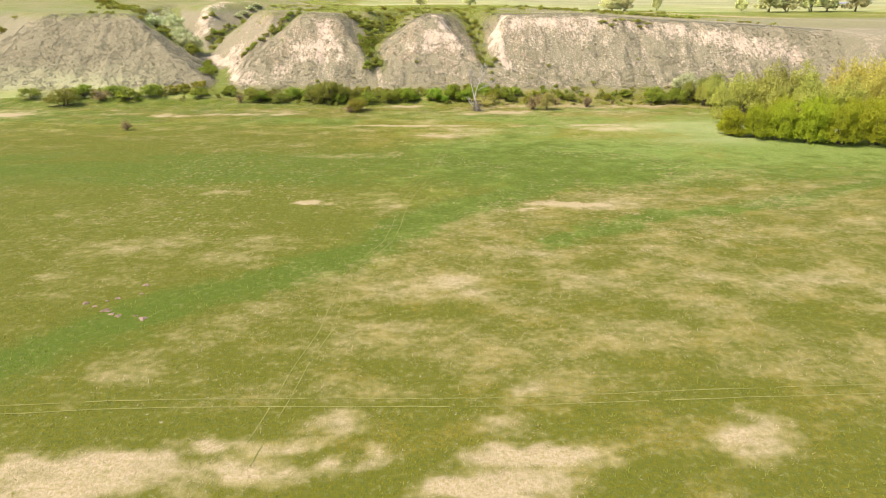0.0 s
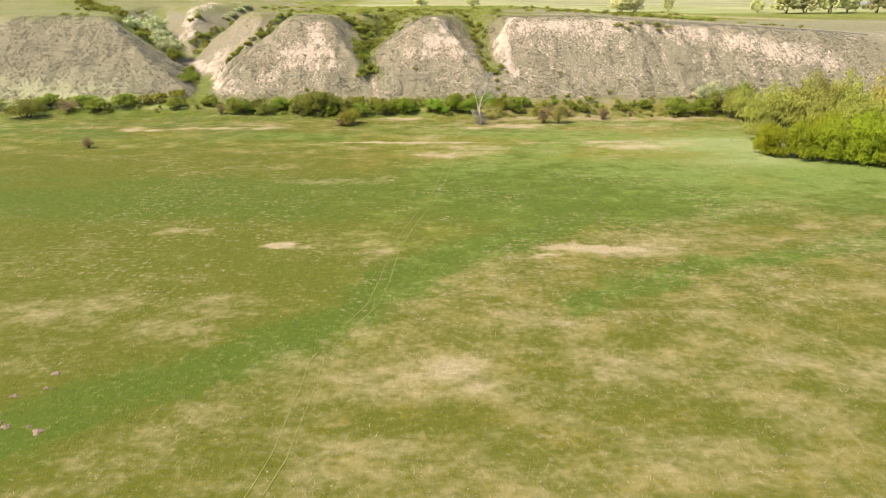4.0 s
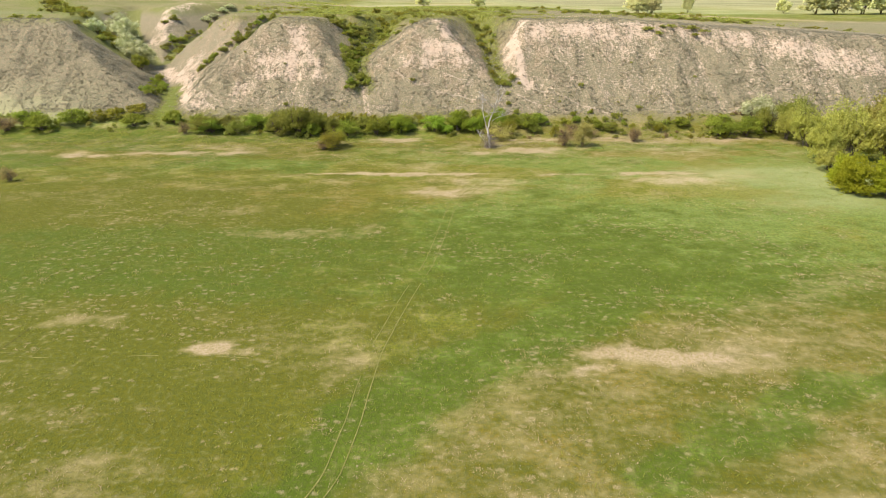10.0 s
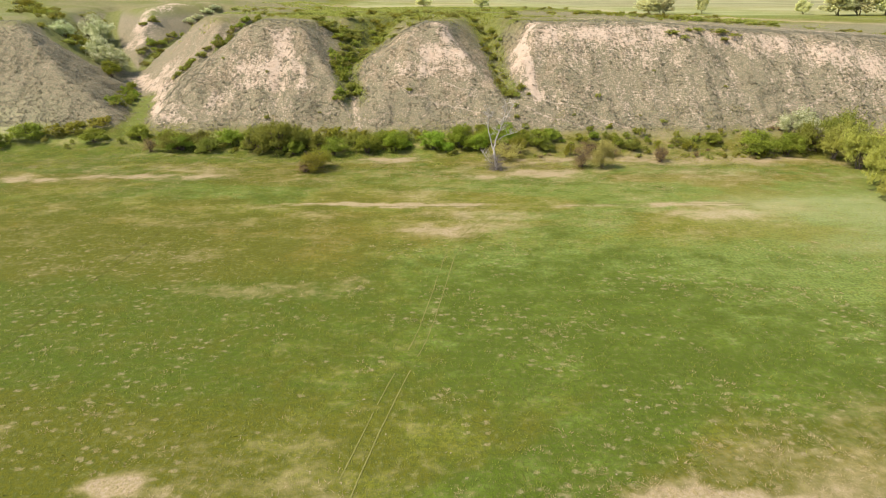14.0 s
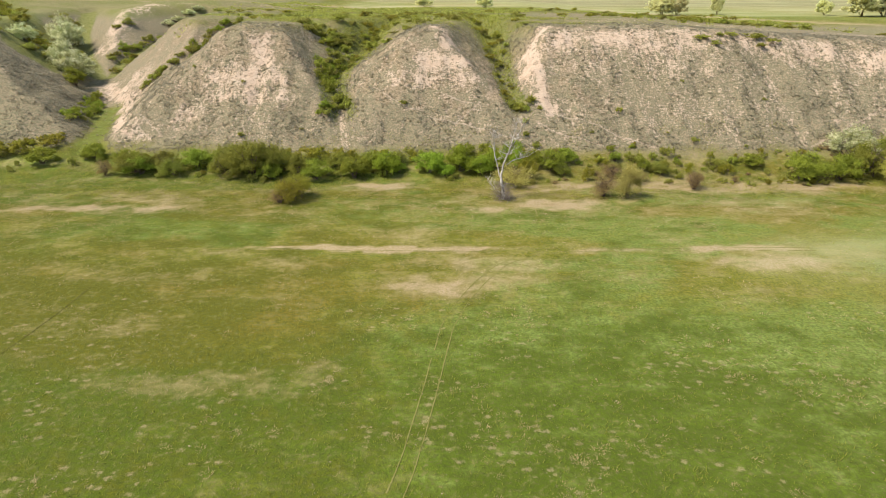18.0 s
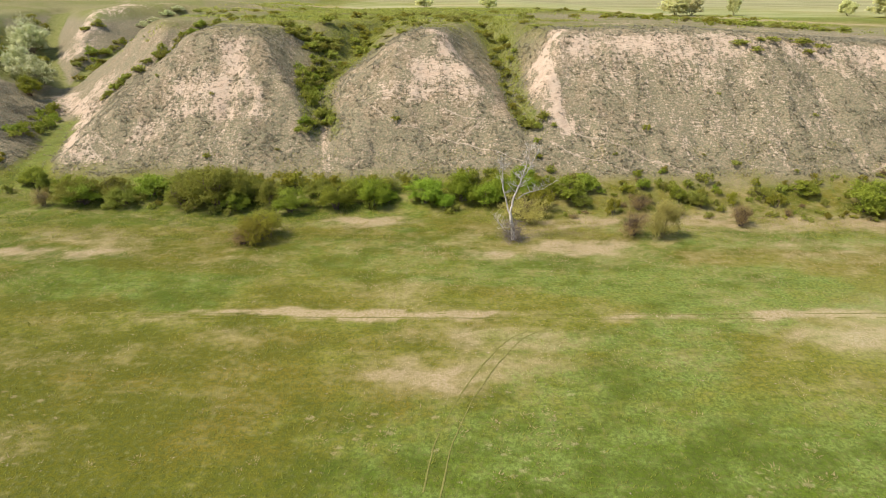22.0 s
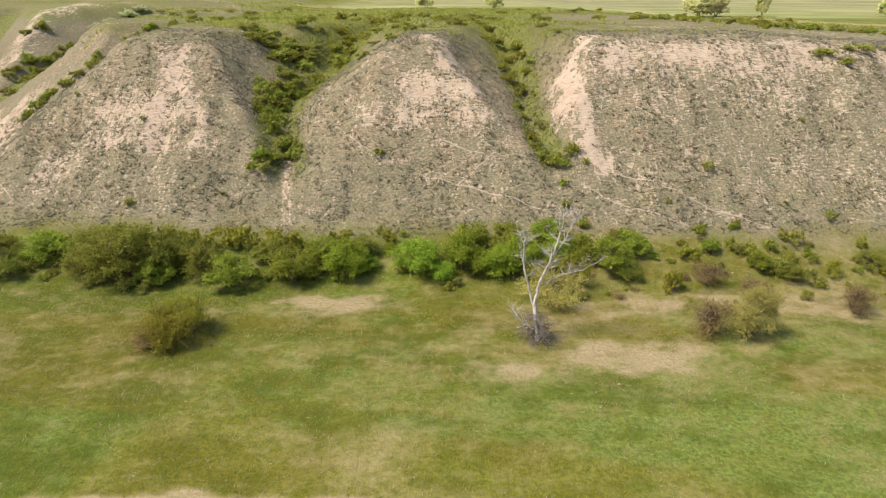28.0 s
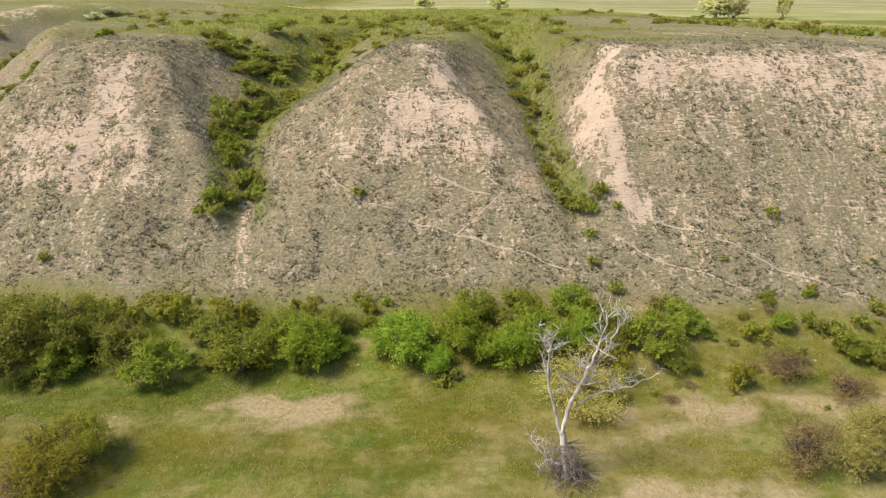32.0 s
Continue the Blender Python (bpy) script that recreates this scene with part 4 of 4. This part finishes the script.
for key, count, spread, lo, hi in (("wide", 12, 5.0, 165, 215), ("branch", 12, 2.5, 168, 215), ("outer", 14, 8, 116, 180)):
    pts = GULLIES[key][0]
    for k in range(count):
        y = rng.uniform(lo, hi)
        x = float(np.interp(y, [p[1] for p in pts], [p[0] for p in pts])) + rng.gauss(-0.8 if key == "wide" else 0, 0.5) * spread * (1 + 0.014 * (y - lo))
        w = rng.uniform(1.6, 4.4) * (1 + 0.006 * (y - lo))
        plant(rng.choice(["low_shrub", "gully_shrub", "low_olive_shrub", "yellow_shrub"]), x, y, w, w * rng.uniform(0.35, 0.6), "low green shrub growing in an eroded gully", "gully shrubs")
for k in range(46):   # the bushy west bank of the wide valley
    y = rng.uniform(158, 236)
    x = float(np.interp(y, [p[1] for p in CREST], [p[0] for p in CREST])) + rng.gauss(0, 3.2)
    w = rng.uniform(2.5, 5.5)
    plant(rng.choice(["low_olive_shrub", "yellow_shrub", "low_shrub"]), x, y, w, w * rng.uniform(0.3, 0.5), "yellow-green scrub on the bank of the wide gully", "valley scrub")
for k in range(18):   # scrub along the old bank behind the rim
    x = 40 + 3.4 * k + rng.uniform(-1, 1)
    plant(rng.choice(["low_olive_shrub", "low_shrub"]), x, 190 - 0.12 * (x - 40) + rng.gauss(0, 0.8), rng.uniform(3, 5.5), rng.uniform(1.0, 1.8), "low green scrub along the bank behind the rim", "plateau scrub")
for k in range(110):   # scrub over the near plateau
    x = rng.uniform(-70, 130)
    y = (215 if x < 25 else 290 if x < 75 else 300) + rng.gauss(0, 16) if k % 3 else 188 - 0.05 * x + rng.gauss(0, 4)
    w = rng.uniform(2.0, 5.0)
    plant(rng.choice(["low_olive_shrub", "yellow_shrub", "low_olive_shrub"]), x, y, w, w * rng.uniform(0.25, 0.4), "low yellow-green scrub on the grassy plateau", "plateau scrub")
# trees on the far plateau
for x, y, w, h in [(107, 330, 14, 12), (116, 334, 11, 11), (136, 336, 6, 15), (196, 316, 15, 15), (208, 320, 16, 17), (222, 318, 16, 18), (236, 324, 15, 16), (250, 320, 14, 15), (186, 330, 8, 10), (20, 330, 9, 7), (-10, 350, 9, 6)]:
    plant("poplar", x, y, w, h, "distant pale green tree on the plateau", "plateau trees", "tree")
# small shrubs out on the open slopes
for x, y, w, h in [(-36.9, 118.8, 1.8, 0.9), (-38.9, 129.8, 1.1, 0.7), (-26.1, 120.3, 1.2, 0.7), (-10.1, 107, 2.0, 1.2), (-7.7, 124.4, 2.6, 0.7), (16.2, 123.6, 2.8, 1.8), (14.6, 123.4, 3.0, 1.7), (15.3, 120.2, 1.8, 1.1),
                   (15.1, 118, 1.8, 1.0), (32.7, 121.6, 1.8, 1.2), (18.1, 122.6, 1.4, 0.8), (27, 117.6, 1.2, 0.7), (51.3, 136.3, 4.4, 1.0), (57.1, 137.6, 5.0, 1.0), (62.5, 137.8, 5.2, 1.1), (63.2, 135.2, 3.2, 0.9), (66, 136.5, 3.6, 0.9),
                   (53.8, 134.3, 2.6, 1.0), (74.7, 183, 4, 1.6), (68, 178, 5, 1.8), (60, 172, 3, 1.2), (84, 190, 4, 1.6), (45.5, 127, 1.0, 0.6), (60.5, 124, 1.2, 0.7), (41, 118, 1.0, 0.6), (-30, 152, 5, 1.6), (-27, 155, 4.5, 1.6),
                   (-25, 162, 5, 1.8), (-32, 158, 3, 1.0), (-22, 152, 4, 2.0), (-24, 141, 2.0, 0.9), (-5.6, 155, 2.4, 0.8), (-8, 160, 3, 0.9), (-3, 158, 2, 0.7), (-50, 135, 1.2, 0.7), (-110, 150, 4, 1.3), (-118, 155, 5, 1.4), (-103, 157, 4, 1.4)]:
    plant("low_shrub" if w > 1.3 else "low_olive_shrub", x, y, w, h, "small dark green shrub on the eroded slope", "slope shrubs")


# ---- the dead tree ----
def dead_tree(x, y):
    rng = np.random.default_rng(7)
    base = new("dead_tree")
    base.location = (x, y, float(lie(x, y)) - 0.1)
    tagged(base, "bleached dead willow with forked bare trunk and twig thatch", "tree")

    def forks(pts, radii, n, length, out):
        """Bare side branches and twigs along a limb."""
        for k in range(n):
            i = rng.integers(len(pts) // 3, len(pts))
            p, r = Vector(pts[i]), radii[i] * 0.45 + 0.014
            d = Vector((rng.normal(), rng.normal() * 0.7, abs(rng.normal()) * 0.7 + 0.25))
            bp, br = limb(rng, p, d, length * rng.uniform(0.5, 1.2), r, 0.3, 5)
            out.append(tube(bp, br, 4))
            for j in range(6):
                q = bp[rng.integers(2, 6)]
                tp, tr = limb(rng, q, (rng.normal(), rng.normal() * 0.7, abs(rng.normal()) * 0.6 + 0.2), length * rng.uniform(0.3, 0.65), 0.019, 0.35, 4)
                out.append(tube(tp, tr, 3))

    def line(pts, r0, r1):
        dense = []
        for a, b in zip(pts[:-1], pts[1:]):
            for k in range(3):
                dense.append(Vector(a).lerp(Vector(b), k / 3) + Vector(rng.normal(0, 0.05, 3)))
        dense.append(Vector(pts[-1]))
        return dense, [r0 + (r1 - r0) * (k / (len(dense) - 1)) for k in range(len(dense))]

    bole = line([(0.1, 0, -0.2), (-0.12, 0, 1.2), (-0.3, 0, 2.6), (-0.5, 0, 3.6)], 0.31, 0.19)
    part("trunk", mesh_of("trunk", *join_tubes([tube(*bole, 8)]), DEADWOOD), base)
    for pts, r, n, ln in (([(-0.55, 0, 3.5), (-0.95, 0.1, 4.8), (-1.45, 0.2, 6.8), (-1.65, 0.1, 8.4), (-1.7, 0, 9.4), (-1.5, 0, 10.4)], 0.115, 22, 1.3),
                          ([(-0.5, 0, 3.5), (-0.25, 0.2, 5.2), (0.35, 0.3, 6.9), (0.95, 0.3, 8.4), (1.25, 0.2, 9.9), (1.45, 0.1, 11.6)], 0.155, 26, 1.4),
                          ([(0.85, 0.3, 8.2), (1.5, 0.4, 9.0), (2.0, 0.4, 10.0), (2.5, 0.4, 11.3)], 0.075, 14, 0.9)):
        main = line(pts, r, 0.035)
        bough = part("limb", mesh_of("limb", *join_tubes([tube(*main, 6)]), DEADWOOD), base)
        out = []
        forks(main[0], main[1], n, ln, out)
        part("twig_spray", mesh_of("twig_spray", *join_tubes(out), DEADWOOD), bough)
    low = []
    for pts in ([(0.2, 0.3, 5.4), (1.6, 0.5, 6.2), (2.6, 0.6, 6.3), (3.4, 0.5, 6.6), (4.4, 0.4, 7.3)], [(-0.3, -0.1, 1.2), (-1.2, -0.3, 1.5), (-1.9, -0.3, 2.6), (-2.6, -0.3, 3.4)]):
        main = line(pts, 0.075, 0.025)
        low.append(tube(*main, 5))
        forks(main[0], main[1], 12, 1.1, low)
    part("low_branch", mesh_of("low_branch", *join_tubes(low), DEADWOOD), base)
    thatch = []
    for k in range(230):
        a = rng.uniform(0, 2 * math.pi)
        top = 0.2 + 2.6 * rng.random() ** 1.6
        r = 0.2 + 1.7 * rng.random() ** 1.5 * (1 - 0.3 * top)
        s = Vector((r * math.cos(a) - 0.08 * top, r * math.sin(a), top))
        d = Vector((0.7 * math.cos(a) + rng.normal(0, 0.5), 0.7 * math.sin(a) + rng.normal(0, 0.5), rng.uniform(-0.9, 0.15) if k % 3 else rng.uniform(0.0, 0.9)))
        tp, tr = limb(rng, s, d, rng.uniform(0.7, 2.2), 0.034, 0.45, 4, -0.1)
        tp = [Vector((p.x, p.y, max(p.z, 0.05))) for p in tp]
        thatch.append(tube(tp, tr, 3))
    part("twig_thatch", mesh_of("twig_thatch", *join_tubes(thatch), bark_material("grey_broken_twigs", (0.360, 0.295, 0.255), (0.120, 0.095, 0.085))), base, "grey tangle of broken twigs")


dead_tree(9.3, 95.9)
plant("thin_shrub", 11.4, 103.6, 6.6, 4.6, "thin yellow budding shrub behind the dead tree", HEDGE)


# ---- loose earth thrown up in the meadow ----
EARTH = plain_soil("loose_pinkish_earth", (0.300, 0.205, 0.150), (0.190, 0.130, 0.092))


def molehill(x, y, w, seed):
    """A low crumbly heap with an uneven rim."""
    r = np.random.default_rng(seed)
    rings, spokes = 5, 14
    co, faces = [(x, y, float(lie(x, y)) + 0.2 * w)], []
    for i in range(1, rings + 1):
        for k in range(spokes):
            a = 2 * math.pi * (k + 0.3 * r.random()) / spokes
            d = 0.5 * w * i / rings * (1 + 0.35 * math.sin(3 * a + seed) * i / rings + 0.15 * r.normal())
            px, py = x + d * math.cos(a), y + 0.8 * d * math.sin(a)
            co.append((px, py, float(lie(px, py)) + (0.2 * w * (1 - (i / rings) ** 2) * r.uniform(0.7, 1.15) if i < rings else -0.03)))
    for i in range(rings):
        for k in range(spokes):
            m = (k + 1) % spokes
            if i:
                faces.append((1 + (i - 1) * spokes + k, 1 + i * spokes + k, 1 + i * spokes + m, 1 + (i - 1) * spokes + m))
            else:
                faces.append((0, 1 + k, 1 + m, 0))
    me = bpy.data.meshes.new("molehill")
    me.from_pydata(co, [], [f if f[0] else f[:3] for f in faces])
    me.materials.append(EARTH)
    tagged(new("molehill", me), "low heap of loose pinkish earth in the grass", "molehill", "molehills in the meadow")


for k, (x, y, w) in enumerate([(-39.5, -12.4, 1.0), (-38.2, -13.1, 0.7), (-36.6, -14.0, 1.2), (-35.6, -14.8, 0.8), (-34.8, -15.2, 0.9), (-32.0, -15.8, 1.1), (-33.0, -15.2, 0.6), (-34.5, -10.3, 0.7), (-36.6, -11.3, 0.8), (-34.9, -8.1, 1.0), (-37.5, -11.9, 0.6)]):
    molehill(x, y, 0.8 * w, k + 1)


# ---- tracks and footpaths ----
def ribbon(name, centre, width, mat, label, lift=0.05, gaps=0.0, seed=1, category="path"):
    """A narrow worn strip that follows the ground, of uneven width, with breaks where grass has closed over it."""
    rng = np.random.default_rng(seed)
    pts = []
    for (ax, ay), (bx, by) in zip(centre[:-1], centre[1:]):
        n = max(2, int(math.hypot(bx - ax, by - ay) / 0.4))
        pts += [(ax + (bx - ax) * k / n, ay + (by - ay) * k / n) for k in range(n)]
    pts = np.array(pts + [centre[-1]])
    for _ in range(6):
        pts[1:-1] = (pts[:-2] + 2 * pts[1:-1] + pts[2:]) / 4
    d = np.gradient(pts, axis=0)
    d /= np.linalg.norm(d, axis=1, keepdims=True)
    side = np.stack([-d[:, 1], d[:, 0]], -1)
    s = np.arange(len(pts)) * 0.4
    w = width * (0.55 + 0.9 * fbm(s / 1.2, s * 0 + seed * 3.1, 7, 3))
    w = w * (fbm(s / 4, s * 0 + seed * 5.7, 8, 3) > gaps)
    mid = pts + side * ((fbm(s / 2.5, s * 0 + seed, 9, 3) - 0.5) * width * 1.2)[:, None]
    rows = [mid + side * (w * k)[:, None] for k in (-0.5, 0, 0.5)]
    co = np.concatenate([np.c_[r, lie(r[:, 0], r[:, 1]) + lift * (1.0 if k == 1 else 0.6)] for k, r in enumerate(rows)])
    n = len(pts)
    faces = [(k * n + i, k * n + i + 1, (k + 1) * n + i + 1, (k + 1) * n + i) for k in (0, 1) for i in range(n - 1) if w[i] > 0 and w[i + 1] > 0]
    return tagged(new(name, mesh_of(name, co, faces, mat)), label, category, kind="structure")


WHEEL_LINE = [(-16, -37), (-14.7, -28.6), (-14.2, -24.4), (-13.0, -18.5), (-12.6, -11.2), (-12.5, -6.2), (-10.3, -0.4), (-8.3, 4.5), (-7.6, 10.2), (-6.8, 20.1), (-5.5, 26), (-4.2, 31.6), (-2.3, 38.7), (-1.4, 44.1), (-0.3, 51.6), (0.6, 58), (2.3, 63.2), (4.6, 68.1), (7.2, 72.3), (11.1, 74.9)]
for k, off in enumerate((-0.6, 0.6)):
    ribbon("wheel_track", [(x + off, y) for x, y in WHEEL_LINE], 0.10, RUT, "faint worn wheel track through the meadow grass", gaps=0.34, seed=3 + k)
    ribbon("wheel_track", [(-60, -31.6 + off * 0.9), (-24, -29.7 + off * 0.9), (3.7, -30 + off * 0.9), (18, -29.3 + off), (36, -28.7 + off), (60, -28 + off)], 0.11, RUT, "faint old wheel track across the meadow", gaps=0.26, seed=13 + k)
    ribbon("wheel_track", [(-60, 18.9 + off * 0.8), (-42.8, 19.2 + off * 0.8), (-33.8, 19.5 + off * 0.8), (-23.4, 19.7 + off * 0.8), (-14.6, 19 + off * 0.8)], 0.12, RUT, "faint old wheel track beside a dry patch", gaps=0.5, seed=23 + k)
    ribbon("wheel_track", [(-40, 76.2 + off * 0.7), (-10, 76.3 + off * 0.7), (20, 76.2 + off * 0.7), (46, 76.6 + off * 0.7)], 0.12, RUT, "faint straw-coloured wheel track across the meadow", gaps=0.45, seed=33 + k)
ribbon("footpath", [(-41, 20), (-40.3, 28), (-40.2, 33), (-40.0, 39), (-39.8, 47), (-38.5, 56), (-37.8, 66)], 0.09, plain_soil("dark_trodden_grass", (0.130, 0.120, 0.030), (0.090, 0.085, 0.022)), "narrow dark trail trodden through the grass", gaps=0.34, seed=71)
for k, line_pts in enumerate(FOOTPATHS):
    ribbon("footpath", line_pts, 0.14, TRAIL, "narrow pale footpath worn into the slope", lift=0.06, gaps=0.2, seed=50 + k)
ribbon("road", [(270, 405), (320, 464), (397, 541), (474, 620), (640, 780)], 9.0, plain_soil("grey_asphalt", (0.30, 0.30, 0.33), (0.24, 0.24, 0.27)), "distant grey road behind the plateau", lift=0.5, seed=90, category="road")


# ---- grasses and low herbs, too many to count ----
def tufts(name, label, mat, spots, blades, length, reach, wide=0.16, lean=0.75, seed=1):
    """Tufts of thin leaning blades, three corners each."""
    rng = np.random.default_rng(seed)
    x, y, s = spots
    n = len(x) * blades
    a, r = rng.uniform(0, 2 * np.pi, n), reach * np.sqrt(rng.random(n)) * np.repeat(s, blades)
    px, py = np.repeat(x, blades) + r * np.cos(a), np.repeat(y, blades) + r * np.sin(a)
    ln = np.repeat(s, blades) * length * rng.uniform(0.6, 1.3, n)
    b = a + rng.normal(0, 0.9, n)
    ux, uy, tilt = np.cos(b), np.sin(b), lean * rng.uniform(0.6, 1.25, n)
    root = np.c_[px, py, lie(px, py) - 0.01]
    across = np.c_[-uy, ux, 0 * ux] * (ln * wide * 0.5)[:, None]
    tip = root + np.c_[ux * np.sin(tilt), uy * np.sin(tilt), np.cos(tilt)] * ln[:, None]
    co = np.stack([root - across, root + across, tip], 1).reshape(-1, 3)
    return tagged(new(name, mesh_of(name, co, np.arange(3 * n).reshape(n, 3), mat)), label, "grass", kind="stuff")


def scatter(n, x0, x1, y0, y1, keep, seed, lo=0.6, hi=1.5):
    rng = np.random.default_rng(seed)
    x, y = rng.uniform(x0, x1, n), rng.uniform(y0, y1, n)
    ok = rng.random(n) < keep(x, y)
    s = rng.uniform(lo, hi, n)
    return x[ok], y[ok], s[ok]


def cover_at(x, y):
    return cover_of(x, y, lie(x, y))


def keep_sage(x, y):
    c = cover_at(x, y)
    return np.clip(c[3] * (1.0 - 0.8 * c[1]), 0.02, 1) * (0.25 + 1.3 * smooth(0.4, 0.62, fbm(x / 2.2, y / 3.5, 14, 3))) * (lie(x, y) > 2.2)


def within(x, y):
    """The broad wedge of meadow below the flight line, thinning out at its sides."""
    return 1 - smooth(0, 30, np.abs(x) - 48 - 0.35 * (y + 40))


def keep_dry(x, y):
    return np.clip(cover_at(x, y)[0] * 1.1 - 0.12, 0.0, 1) * within(x, y)


def keep_green(x, y):
    return np.clip(0.75 - cover_at(x, y)[0], 0.05, 1) * within(x, y)


tufts("sage_scrub", "grey-green sage tufts dotted over the loess slope", LEAF["sage"], scatter(68000, -150, 125, 114, 152, keep_sage, 1, 0.5, 1.7), 6, 0.23, 0.15, 0.55, 0.9)
tufts("dry_grass", "straw-coloured dry grass tufts in the meadow", LEAF["straw"], scatter(110000, -115, 105, -42, 106, keep_dry, 2, 0.4, 1.4), 7, 0.24, 0.45, 0.13, 1.35)
tufts("green_grass", "short green grass tufts in the meadow", LEAF["blade"], scatter(62000, -100, 95, -42, 106, keep_green, 3, 0.4, 1.5), 6, 0.22, 0.5, 0.2, 0.95)
tufts("grass_tussock", "pale dry grass tussocks standing in green grass", LEAF["tussock"], scatter(3800, -55, 55, 0, 62, lambda x, y: (0.05 + 0.9 * smooth(0.46, 0.62, fbm(x / 8, y / 6, 17, 3))) * (0.25 + 0.75 * smooth(-32, -14, x)), 4, 0.4, 1.4), 30, 0.20, 0.36, 0.22, 1.38)
tufts("rank_grass", "tall mixed grass at the foot of the bluff", LEAF["straw"], scatter(26000, -90, 80, 82, 118, lambda x, y: smooth(0.42, 0.62, fbm(x / 5, y / 3, 18, 3)) * np.clip(0.15 + cover_at(x, y)[0], 0, 1), 5), 9, 0.2, 0.5, 0.12, 1.15)
tufts("green_herbs", "fresh green herbs at the foot of the bluff", LEAF["scrub"], scatter(22000, -100, 100, 96, 120, lambda x, y: smooth(0.42, 0.58, fbm(x / 4, y / 3, 19, 3)), 6), 12, 0.16, 0.45, 0.3, 1.1)


def keep_gully(x, y):
    return np.clip(cover_at(x, y)[4] * 1.1 - 0.1, 0, 1)


tufts("gully_herbs", "rough green herbs and grass on the gully floors", LEAF["scrub_olive"], scatter(18000, -40, 30, 113, 185, keep_gully, 8), 6, 0.34, 0.5, 0.3, 0.8)
tufts("plateau_herbs", "rough yellow-green herbs and scrub on the plateau", LEAF["scrub_olive"], scatter(15000, -75, 140, 165, 335, lambda x, y: smooth(0.40, 0.62, fbm(x / 14, y / 9, 20, 3)) * np.clip(1.1 - 1.5 * smooth(8, 34, x) * (1 - smooth(235, 262, y)), 0.06, 1), 9, 0.5, 1.6), 8, 0.55, 0.9, 0.4, 0.9)
